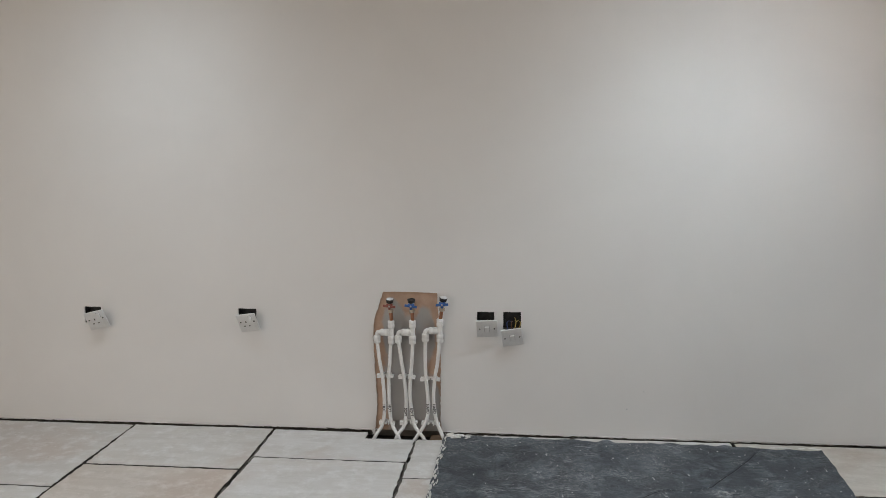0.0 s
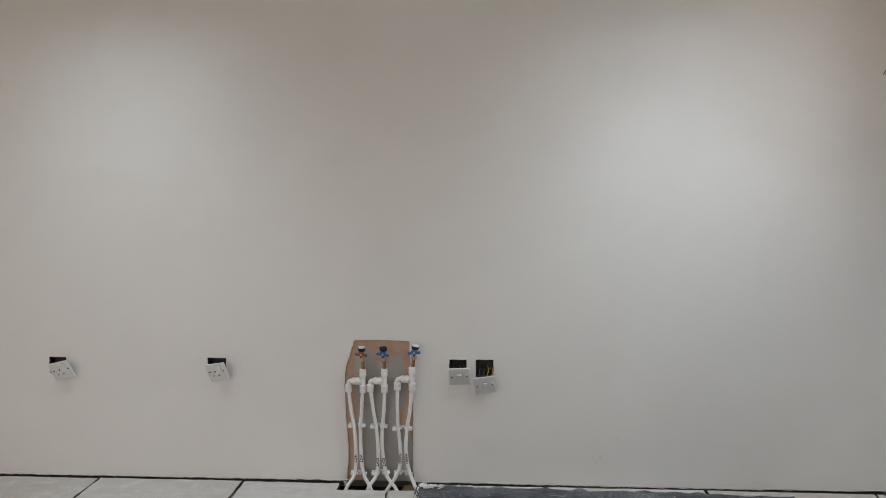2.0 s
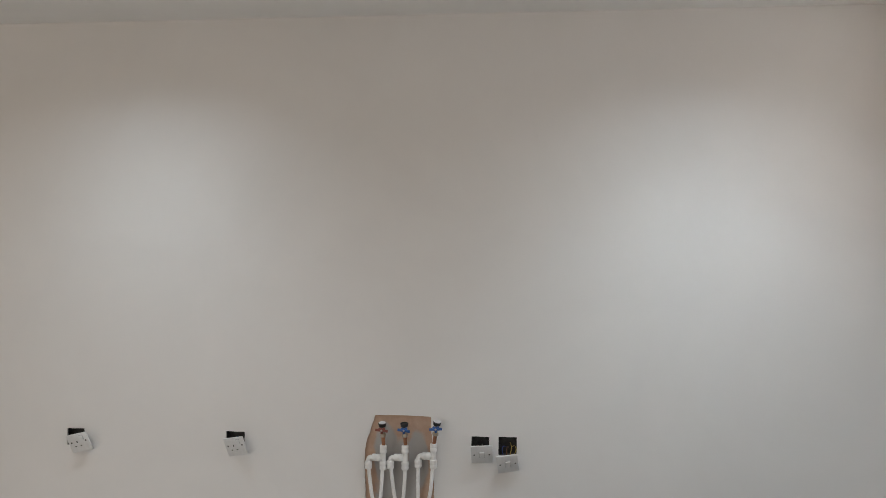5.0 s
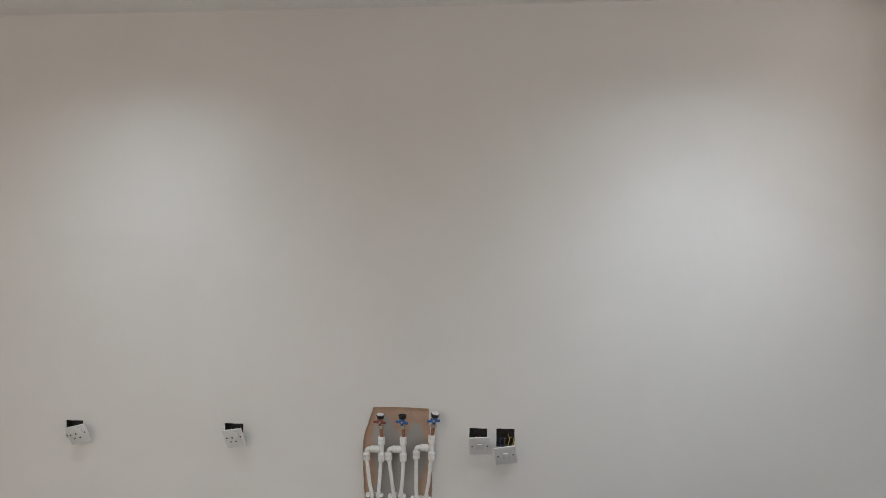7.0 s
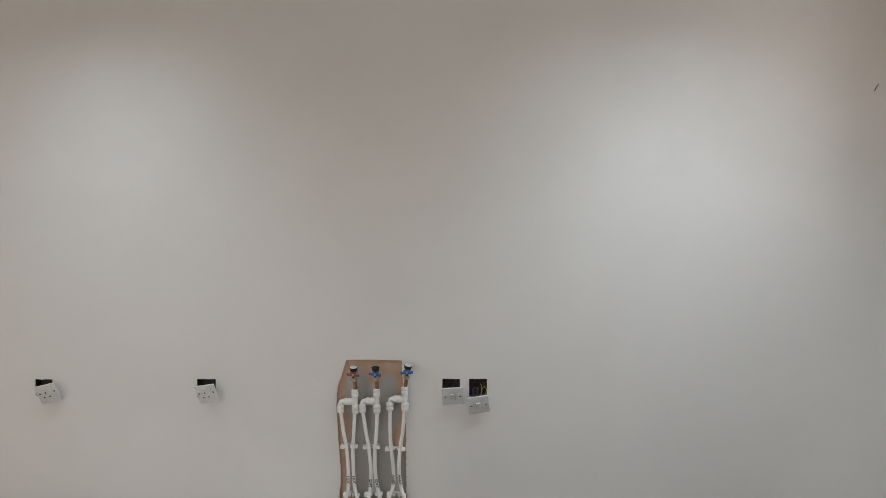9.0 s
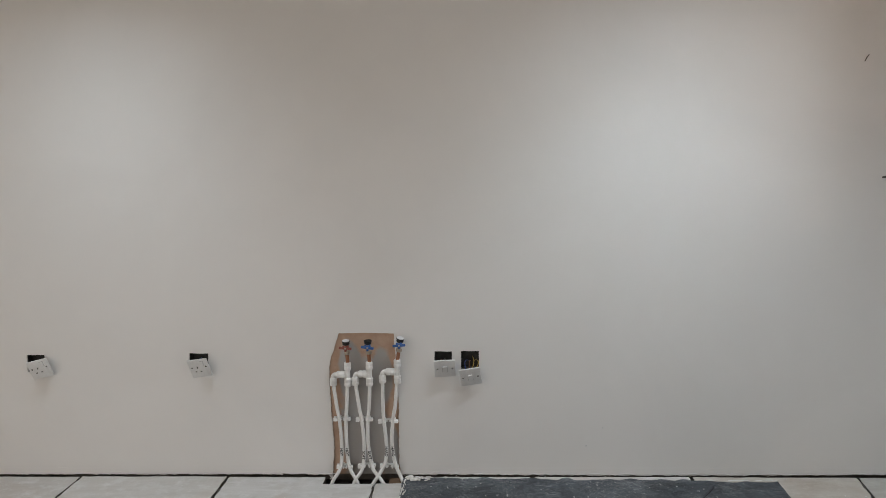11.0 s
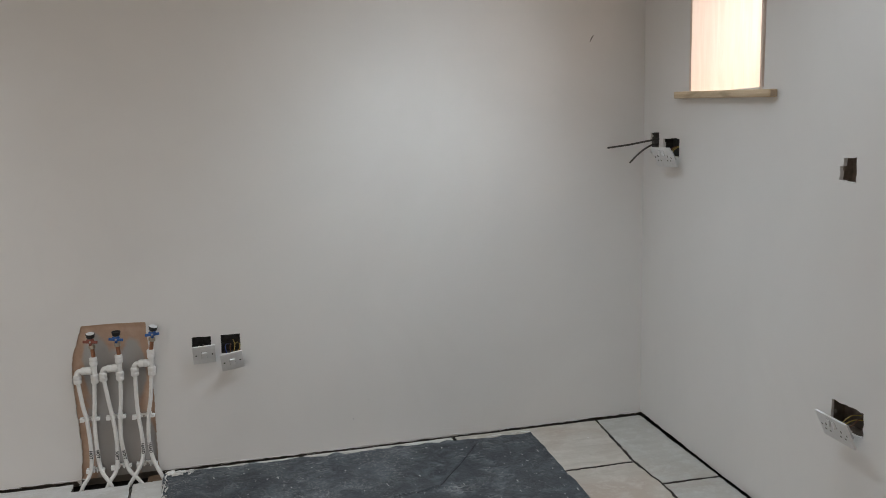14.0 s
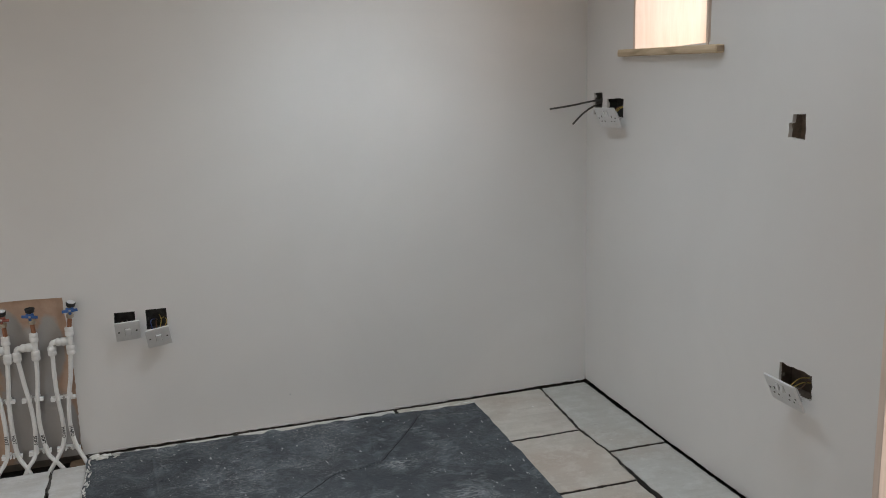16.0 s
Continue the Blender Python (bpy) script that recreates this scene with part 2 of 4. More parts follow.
GREY_MOULDING = plain("grey_moulding", (0.45, 0.46, 0.47), 0.5, 0, 0.1, 60)
DARK_HOLE = plain("black_slot", (0.02, 0.02, 0.02), 0.6)
GALVANISED = plain("galvanised_steel", (0.055, 0.055, 0.055), 0.6, 0.5, 0.4, 50)
RUSTY_STEEL = plain("dull_brown_steel", (0.14, 0.11, 0.09), 0.6, 0.3, 0.4, 30)
SCREW_STEEL = plain("screw_steel", (0.45, 0.44, 0.42), 0.35, 1.0)
COPPER = plain("dulled_copper", (0.42, 0.20, 0.12), 0.35, 0.9, 0.3, 30)
BRASS = plain("nickel_brass", (0.48, 0.42, 0.34), 0.35, 0.9, 0.3, 60)
RED = plain("red_lever_plastic", (0.23, 0.07, 0.05), 0.45, 0, 0.2, 50)
BLUE = plain("blue_lever_plastic", (0.03, 0.105, 0.32), 0.4, 0, 0.2, 50)
BLACK = plain("black_rubber", (0.018, 0.018, 0.018), 0.55)
CABLE_GREY = plain("dark_grey_cable", (0.07, 0.065, 0.06), 0.5, 0, 0.2, 40)
WIRE_YELLOW = plain("yellow_wire", (0.42, 0.31, 0.07), 0.45)
WIRE_BLUE = plain("blue_wire", (0.035, 0.07, 0.24), 0.45)
WIRE_BROWN = plain("brown_wire", (0.14, 0.06, 0.03), 0.45)
INK = plain("black_ink", (0.03, 0.03, 0.035), 0.7)

gm, gn, gl, gb = material("window_glass", 0.02)
gb.inputs["Transmission Weight"].default_value, gb.inputs["IOR"].default_value = 1.0, 1.45
GLASS = gm
lm, ln, ll, lb = material("lit_diffuser", 0.4)
lb.inputs["Emission Color"].default_value, lb.inputs["Emission Strength"].default_value = (*COOL, 1), 3.0
LAMP_DISC = lm
END_GRAIN = timber("sawn_end_grain", (0.40, 0.31, 0.22), (0.24, 0.17, 0.11), 1, 0.8)


# ---- mesh tools ----
def link(name, bm, mat, parent=None, label="", smooth=False):
    me = bpy.data.meshes.new(name)
    bmesh.ops.recalc_face_normals(bm, faces=bm.faces)
    if smooth:
        for f in bm.faces:
            f.smooth = True
        for e in bm.edges:
            if len(e.link_faces) == 2 and e.calc_face_angle(0) > 0.7:
                e.smooth = False
    bm.to_mesh(me)
    bm.free()
    me.materials.append(mat)
    ob = new(name, me)
    if parent:
        ob.parent = parent
    if label:
        ob["label"] = label
    return ob


def part(name, bm, mat, parent, label="", smooth=False):
    return link(name, bm, mat, parent, label, smooth)


def empty(name, m=None):
    ob = new(name)
    ob.empty_display_size = 0.05
    if m is not None:
        ob.matrix_world = m
    return ob


def block(a, b, bevel=0.0, bm=None):
    """A box from corner a to corner b, its edges rounded."""
    bm = bm or bmesh.new()
    made = bmesh.ops.create_cube(bm, size=1)["verts"]
    for v in made:
        v.co = [a[i] if v.co[i] < 0 else b[i] for i in range(3)]
    if bevel:
        edges = list({e for v in made for e in v.link_edges})
        bmesh.ops.bevel(bm, geom=edges, offset=bevel, segments=2, profile=0.6, affect="EDGES")
    return bm


def lathe(profile, at=(0, 0, 0), axis=(0, 0, 1), seg=20, bm=None):
    """A turned piece: (radius, height) pairs along an axis."""
    bm = bm or bmesh.new()
    q = Vector((0, 0, 1)).rotation_difference(Vector(axis))
    rings = []
    for r, h in profile:
        rings.append([bm.verts.new(Vector(at) + q @ Vector((r * math.cos(k * math.tau / seg), r * math.sin(k * math.tau / seg), h))) for k in range(seg)])
    for a, b in zip(rings, rings[1:]):
        for k in range(seg):
            bm.faces.new((a[k], a[(k + 1) % seg], b[(k + 1) % seg], b[k]))
    bm.faces.new(rings[0])
    bm.faces.new(rings[-1])
    return bm


def glide(points, steps=6):
    """A smooth line through points."""
    p = [Vector(q) for q in points]
    p = [2 * p[0] - p[1], *p, 2 * p[-1] - p[-2]]
    out = []
    for a, b, c, d in zip(p, p[1:], p[2:], p[3:]):
        for k in range(steps):
            t = k / steps
            out.append(0.5 * (2 * b + (c - a) * t + (2 * a - 5 * b + 4 * c - d) * t * t + (3 * b - a - 3 * c + d) * t ** 3))
    return out + [p[-2]]


def tube(points, r, seg=12, bm=None):
    """A round tube along a line of points."""
    bm = bm or bmesh.new()
    rings, side = [], None
    for i, p in enumerate(points):
        way = (points[min(i + 1, len(points) - 1)] - points[max(i - 1, 0)]).normalized()
        side = way.orthogonal() if side is None else side - way * side.dot(way)
        side.normalize()
        other = way.cross(side)
        rings.append([bm.verts.new(p + r * (math.cos(k * math.tau / seg) * side + math.sin(k * math.tau / seg) * other)) for k in range(seg)])
    for a, b in zip(rings, rings[1:]):
        for k in range(seg):
            bm.faces.new((a[k], a[(k + 1) % seg], b[(k + 1) % seg], b[k]))
    bm.faces.new(rings[0])
    bm.faces.new(rings[-1])
    return bm


def ragged(points, step, jitter, seed):
    """A line of (x, z) points broken into short uneven pieces."""
    rnd, out = random.Random(seed), []
    for (xa, za), (xb, zb) in zip(points, points[1:]):
        n = max(1, round(math.hypot(xb - xa, zb - za) / step))
        for k in range(n):
            j = jitter if k else jitter * 0.3
            out.append((xa + (xb - xa) * k / n + rnd.uniform(-j, j), za + (zb - za) * k / n + rnd.uniform(-j, j)))
    return out + [points[-1]]


def skim(outer, holes, thick, bm=None):
    """A coat of plaster in the plane y = 0: an outline with holes, with edges that go back by thick or by each hole's depth."""
    bm = bm or bmesh.new()
    edges = []
    for loop, depth in [(outer, thick), *holes]:
        front = [bm.verts.new((x, 0, z)) for x, z in loop]
        back = [bm.verts.new((x, depth, z)) for x, z in loop]
        n = len(front)
        for k in range(n):
            edges.append(bm.edges.new((front[k], front[(k + 1) % n])))
            bm.faces.new((front[k], front[(k + 1) % n], back[(k + 1) % n], back[k]))
    bmesh.ops.triangle_fill(bm, use_beauty=True, use_dissolve=False, edges=edges)
    return bm


def rough_rect(xa, xb, za, zb, seed, jitter=0.0025):
    return ragged([(xa, za), (xb, za), (xb, zb), (xa, zb), (xa, za)], 0.016, jitter, seed)[:-1]


# ---- structure ----
# the wall with the pipes: blockwork behind a coat of plaster that stops just above the floor
WEST, SOUTH = WEST_WALL, SOUTH_WALL
north = tagged(link("wall_north", block((WEST - 0.3, 0.055, -0.3), (2.6, 0.30, CEIL)), MASONRY), "blockwork wall behind painted plaster", "wall", kind="structure")
NORTH_HOLES = [(-1.559, -1.483, 0.452, 0.525), (-0.863, -0.783, 0.452, 0.528), (0.165, 0.237, 0.456, 0.531), (0.275, 0.349, 0.456, 0.532)]
notch_left = ragged([(-0.276, -0.02), (-0.264, 0.10), (-0.263, 0.151), (-0.270, 0.257), (-0.276, 0.424), (-0.271, 0.489), (-0.231, 0.610)], 0.009, 0.0016, 5)
notch_top = ragged([(-0.231, 0.610), (-0.115, 0.611), (-0.001, 0.608)], 0.02, 0.0007, 6)
notch_right = ragged([(-0.001, 0.608), (0.003, 0.524), (0.003, 0.438), (0.013, 0.308), (0.012, 0.194), (0.010, 0.071), (0.020, -0.02)], 0.009, 0.0018, 7)
foot_left = ragged([(WEST, 0.001), (-1.9, 0.002), (-1.20, 0.003), (-0.43, 0.006), (-0.276, 0.002)], 0.018, 0.0026, 8)
foot_right = ragged([(0.020, 0.003), (0.30, 0.004), (1.0, 0.000), (1.68, 0.002), (2.126, 0.006)], 0.018, 0.0026, 9)
outline = foot_left[:-1] + notch_left[:-1] + notch_top[:-1] + notch_right[:-1] + foot_right + [(2.126, CEIL), (WEST, CEIL)]
holes = [(rough_rect(*h, 20 + k, 0.0012), 0.0125) for k, h in enumerate(NORTH_HOLES)]
part("plaster", skim(outline, holes, 0.0125), PAINT, north, "off-white matt paint on plaster")
part("bare_board", block((-0.32, 0.0085, 0.004), (0.06, 0.0122, 0.64)), BOARD, north, "bare brown board with grey between the pipes")

# the end wall with the window and the door, a little out of square
EAST = Matrix.Translation((2.124, 0, 0)) @ Matrix(((-0.06486, 0.99789, 0), (-0.99789, -0.06486, 0), (0, 0, 1))).to_4x4()
THICK = 0.40
WIN = (0.400, 0.903, 1.436, 2.08)
DOOR = (1.692, 2.52, 2.06)
EAST_HOLES = [(0.066, 0.146, 1.196, 1.285), (0.184, 0.326, 1.186, 1.261), (1.312, 1.451, 0.410, 0.486)]
east = tagged(empty("wall_east", EAST), "thick painted wall with a small window and a doorway", "wall", kind="structure")
foot = ragged([(-0.001, 0.010), (0.67, -0.006), (0.95, -0.008), (DOOR[0], -0.010)], 0.022, 0.002, 11)
edge = ragged([(DOOR[0], -0.010), (DOOR[0], DOOR[2])], 0.05, 0.0012, 12)[1:]
outline = foot + edge + [(DOOR[1], DOOR[2]), (DOOR[1], -0.01), (5.3, -0.01), (5.3, CEIL), (-0.001, CEIL)]
odd_hole = ragged([(1.299, 1.146), (1.340, 1.143), (1.371, 1.142), (1.372, 1.180), (1.370, 1.213), (1.345, 1.210), (1.316, 1.210), (1.314, 1.188), (1.301, 1.186), (1.299, 1.146)], 0.014, 0.0022, 13)[:-1]
holes = [(rough_rect(*h, 30 + k), 0.0125) for k, h in enumerate(EAST_HOLES)] + [(odd_hole, 0.0125), ([(WIN[0], WIN[2]), (WIN[1], WIN[2]), (WIN[1], WIN[3]), (WIN[0], WIN[3])], 0.0125)]
part("plaster", skim(outline, holes, 0.0125), PAINT, east, "off-white matt paint on plaster")
core = bmesh.new()
for ua, ub, za, zb in ((0, WIN[0], -0.3, CEIL), (WIN[0], WIN[1], -0.3, WIN[2]), (WIN[0], WIN[1], WIN[3], CEIL), (WIN[1], DOOR[0], -0.3, CEIL), (DOOR[0], DOOR[1], DOOR[2], CEIL), (DOOR[0], DOOR[1], -0.3, -0.03), (DOOR[1], 5.3, -0.3, CEIL)):
    block((ua, 0.055, za), (ub, THICK, zb), 0, core)
part("masonry", core, MASONRY, east)

# closing walls, out of the camera's sight, their openings added for the fill
bm = bmesh.new()
for ya, yb, za, zb in ((SOUTH, -3.7, -0.3, CEIL), (-3.7, -2.1, -0.3, 0.73), (-3.7, -2.1, 1.97, CEIL), (-2.1, 0.0125, -0.3, CEIL)):
    block((WEST - 0.3, ya, za), (WEST, yb, zb), 0, bm)
tagged(link("wall_west", bm, PAINT), "plain painted wall, unseen, with an opening added for fill light", "wall", kind="structure")
bm = bmesh.new()
for xa, xb, za, zb in ((WEST, -2.90, -0.3, CEIL), (-2.90, -0.60, -0.3, 0.05), (-2.90, -0.60, 2.05, CEIL), (-0.60, 2.3, -0.3, CEIL)):
    block((xa, SOUTH - 0.3, za), (xb, SOUTH, zb), 0, bm)
tagged(link("wall_south", bm, PAINT), "plain painted wall, unseen, with a wide opening added for fill light", "wall", kind="structure")

# ceiling, closed by a flat roof deck
tagged(link("ceiling", block((WEST - 0.3, SOUTH - 0.3, CEIL), (2.7, 0.30, CEIL + 0.02)), CEILING_PAINT), "white painted flat ceiling", "ceiling", kind="structure")
tagged(link("roof", block((WEST - 0.3, SOUTH - 0.3, CEIL + 0.024), (2.7, 0.3, CEIL + 0.30)), MASONRY), "flat roof deck", "roof", kind="structure")


def downlight(x, y):
    """A round ceiling downlight: a pressed bezel round a frosted disc."""
    ob = tagged(empty("ceiling_downlight", pose(x, y, CEIL)), "round white downlight set in the ceiling, out of view", "downlight", "ceiling downlights")
    bezel = bmesh.new()
    rings = [[bezel.verts.new((r * math.cos(k * math.tau / 32), r * math.sin(k * math.tau / 32), z)) for k in range(32)] for r, z in ((0.045, 0.0), (0.044, -0.005), (0.040, -0.007), (0.034, -0.004), (0.034, 0.0))]
    for a, b in zip(rings, rings[1:]):
        for k in range(32):
            bezel.faces.new((a[k], a[(k + 1) % 32], b[(k + 1) % 32], b[k]))
    part("bezel", bezel, WHITE_PLASTIC, ob, "white pressed metal bezel", True)
    part("diffuser", lathe([(0.0335, -0.003), (0.0335, -0.001)], seg=32), LAMP_DISC, ob, "glowing frosted disc")


# fittings for all four; the last two only carry the added fill
for x, y, spill, beam in DOWNLIGHTS:
    downlight(x, y)

# ground outside, to the horizon
tagged(link("ground", block((-400, -400, -0.40), (400, 400, -0.32)), plain("outdoor_ground", (0.16, 0.15, 0.12), 0.9, 0, 0.3, 0.4)), "bare ground round the house", "ground", kind="structure")

# floor: dark screed under stone flags, with open joints
floor = tagged(link("floor", block((WEST, SOUTH, -0.30), (2.6, 0.0545, -0.040)), SOIL), "dark screed bed under open-jointed sandstone flags", "floor", kind="structure")


def flag_mesh(loop, seed):
    """A flag with hand-cut, slightly wavy edges and a worn arris."""
    rnd = random.Random(seed)
    line = ragged([*loop, loop[0]], 0.022, 0.0028, seed)[:-1]
    mid = Vector((sum(p[0] for p in line) / len(line), sum(p[1] for p in line) / len(line), 0))
    tilt = (rnd.uniform(-1, 1) * 0.002, rnd.uniform(-1, 1) * 0.002, rnd.uniform(-0.0015, 0.001))
    bm = bmesh.new()
    rings = []
    for shrink, z in ((0.0, -0.039), (0.0, -0.003), (0.0015, -0.0008), (0.004, 0.0)):
        ring = []
        for x, y in line:
            p = Vector((x, y, 0))
            p += (mid - p).normalized() * (shrink * rnd.uniform(0.6, 1.6))
            dx, dy = p.x - mid.x, p.y - mid.y
            ring.append(bm.verts.new((p.x, p.y, z + tilt[2] + (dx * tilt[0] + dy * tilt[1] if z > -0.03 else 0))))
        rings.append(ring)
    n = len(line)
    for a, b in zip(rings, rings[1:]):
        for k in range(n):
            bm.faces.new((a[k], a[(k + 1) % n], b[(k + 1) % n], b[k]))
    bm.faces.new(rings[-1])
    for f in bm.faces:
        if min(v.co.z for v in f.verts) < -0.02:
            f.material_index = 1
    return bm


def rect(xa, xb, ya, yb):
    return [(xa, yb), (xb, yb), (xb, ya), (xa, ya)]


FLAGS = [
    rect(-2.74, -2.112, -0.018, -0.470), rect(-2.74, -2.112, -0.482, -1.30),
    rect(-2.10, -1.356, -0.014, -0.665), rect(-2.10, -1.350, -0.680, -1.30),
    [(-1.340, -0.448), (-0.720, -0.449), (-0.721, -0.014), (-1.347, -0.013)], rect(-1.340, -0.721, -0.464, -1.30),
    [(-0.707, -0.320), (-0.093, -0.322), (-0.090, -0.088), (-0.300, -0.086), (-0.302, -0.015), (-0.711, -0.014)],
    [(-0.711, -0.95), (-0.093, -0.95), (-0.094, -0.339), (-0.698, -0.338)], rect(-0.708, -0.098, -0.962, -1.30),
    [(-0.082, -0.477), (0.558, -0.478), (0.557, -0.014), (0.034, -0.014), (0.032, -0.086), (-0.080, -0.088)],
    rect(-0.081, 0.558, -0.485, -1.30),
    rect(0.574, 1.210, -0.014, -0.62), rect(0.577, 1.207, -0.632, -1.30),
    [(1.226, -0.483), (1.818, -0.487), (1.887, -0.018), (1.224, -0.016)],
    [(1.226, -0.930), (1.789, -0.944), (1.817, -0.712), (1.817, -0.503), (1.226, -0.498)],
    [(1.226, -1.50), (1.75, -1.50), (1.783, -0.957), (1.226, -0.943)],
    [(1.826, -0.707), (2.056, -0.716), (2.110, -0.018), (1.898, -0.018), (1.830, -0.492)],
    [(1.772, -1.50), (2.0, -1.50), (2.054, -0.728), (1.825, -0.720), (1.806, -0.950)],
]
rnd = random.Random(44)
y = -1.312
while y > -4.9:
    depth, x = rnd.choice((0.45, 0.6, 0.6, 0.75)), WEST + 0.02
    while x < 1.2:
        wide = rnd.choice((0.6, 0.75, 0.9))
        FLAGS.append(rect(x, min(x + wide, 1.21) - 0.013, y, max(y - depth, SOUTH + 0.01) + 0.013))
        x += wide
    y -= depth
y = -1.512
while y > -4.9:
    FLAGS.append(rect(1.226, 1.72, y, y - 0.587))
    y -= 0.6
FLAGS += [rect(WEST + 0.02, -2.752, -0.018, -0.60), rect(WEST + 0.02, -2.752, -0.612, -1.30)]
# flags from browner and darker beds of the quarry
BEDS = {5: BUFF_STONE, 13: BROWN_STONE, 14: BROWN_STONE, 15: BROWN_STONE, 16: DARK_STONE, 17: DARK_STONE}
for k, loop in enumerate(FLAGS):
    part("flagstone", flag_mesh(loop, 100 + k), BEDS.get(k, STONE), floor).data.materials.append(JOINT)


# dirt lodged in the joints
rnd = random.Random(71)
bm = bmesh.new()
for line in ([(-1.349, -0.05), (-1.346, -0.45), (-1.345, -0.9)], [(-0.716, -0.05), (-0.714, -0.33), (-0.715, -0.9)], [(-0.088, -0.10), (-0.089, -0.32), (-0.088, -0.9)], [(1.892, -0.05), (1.825, -0.49), (1.822, -0.71), (1.797, -0.95)],
             [(-1.33, -0.456), (-0.73, -0.457)], [(-0.70, -0.329), (-0.10, -0.331)], [(-2.0, -0.672), (-1.36, -0.672)], [(1.55, -0.495), (1.81, -0.496)], [(1.83, -0.714), (2.05, -0.722)]):
    pts = ragged(line, 0.02, 0.0015, 80 + len(bm.verts) % 97)
    k = 0
    while k < len(pts) - 3:
        n = rnd.randint(3, 9)
        run = [Vector((x, y, -0.016 + rnd.uniform(-0.006, 0.006))) for x, y in pts[k:k + n]]
        if len(run) > 2:
            tube(run, rnd.uniform(0.004, 0.0075), 7, bm)
        k += n + rnd.randint(0, 2)
tagged(link("joint_dirt", bm, plain("grey_brown_dirt", (0.17, 0.155, 0.135), 0.95, 0, 0.4, 90, 0.003), smooth=True), "grey-brown dirt lodged in the joints between flags", "dirt", kind="stuff")


# ---- window in the end wall ----
def lined_opening(name, ua, ub, za, zb, label, category):
    """A timber lining all round an opening, a little proud of the plaster."""
    ob = tagged(empty(name, EAST), label, category, kind="structure")
    t, d = 0.020, THICK - 0.05
    part("jamb", block((ua + 0.002, -0.004, za - 0.014), (ua + t - 0.004, d, zb - 0.021), 0.0015), PINE, ob, "pale planed pine lining")
    part("jamb", block((ub - t, -0.004, za - 0.014), (ub - 0.008, d, zb - 0.021), 0.0015), PINE, ob, "pale planed pine lining")
    part("head", block((ua + 0.002, -0.004, zb - 0.02), (ub - 0.006, d, zb - 0.002), 0.0015), PINE, ob, "pale planed pine lining")
    return ob


window = lined_opening("window_1", WIN[0], WIN[1], WIN[2], WIN[3], "small window with pale pine lining and sill", "window")
# the sill board, set a little out of level, with rounded horns
bm = block((-0.330, -0.030, -0.015), (0.328, 0.0, 0.012), 0.006)
block((-0.245, -0.002, -0.012), (0.242, THICK - 0.05, 0.011), 0.001, bm)
sill = part("sill", bm, SILL_PINE, window, "thick pine sill board with rounded nosing")
sill.matrix_local = pose(0.655, 0, 1.424, 0, 1.9, 0)
for x in (-0.3302, 0.3282):
    part("end_grain", block((x - 0.0012, -0.0265, -0.0105), (x + 0.0012, -0.004, 0.0075), 0.0005), END_GRAIN, sill, "darker sawn end of the board")
frame_parts = ((WIN[0] + 0.018, WIN[0] + 0.06, WIN[2], WIN[3] - 0.02), (WIN[1] - 0.062, WIN[1] - 0.022, WIN[2], WIN[3] - 0.02), (WIN[0] + 0.061, WIN[1] - 0.063, WIN[2], WIN[2] + 0.045), (WIN[0] + 0.061, WIN[1] - 0.063, WIN[3] - 0.062, WIN[3] - 0.022))
for ua, ub, za, zb in frame_parts:
    part("window_frame", block((ua, THICK - 0.06, za), (ub, THICK - 0.01, zb), 0.003), WHITE_PLASTIC, window)
pane = part("pane", block((WIN[0] + 0.062, THICK - 0.04, WIN[2] + 0.046), (WIN[1] - 0.064, THICK - 0.036, WIN[3] - 0.063)), GLASS, window)
pane.visible_shadow = False

# ---- doorway: pine lining at the wall's end ----
door = tagged(empty("door_1", EAST), "open doorway with a pale pine lining", "doorway", kind="structure")
part("jamb", block((DOOR[0] + 0.003, -0.004, -0.03), (DOOR[0] + 0.025, THICK, DOOR[2] - 0.026), 0.0015), PINE, door, "pale planed pine lining")
part("jamb", block((DOOR[1] - 0.025, -0.004, -0.03), (DOOR[1] - 0.003, THICK, DOOR[2] - 0.026), 0.0015), PINE, door, "pale planed pine lining")
part("head", block((DOOR[0] + 0.003, -0.004, DOOR[2] - 0.025), (DOOR[1] - 0.003, THICK, DOOR[2] - 0.003), 0.0015), PINE, door, "pale planed pine lining")
part("threshold", block((DOOR[0] + 0.003, 0.0, -0.06), (DOOR[1] - 0.003, THICK, -0.031)), SOIL, door)


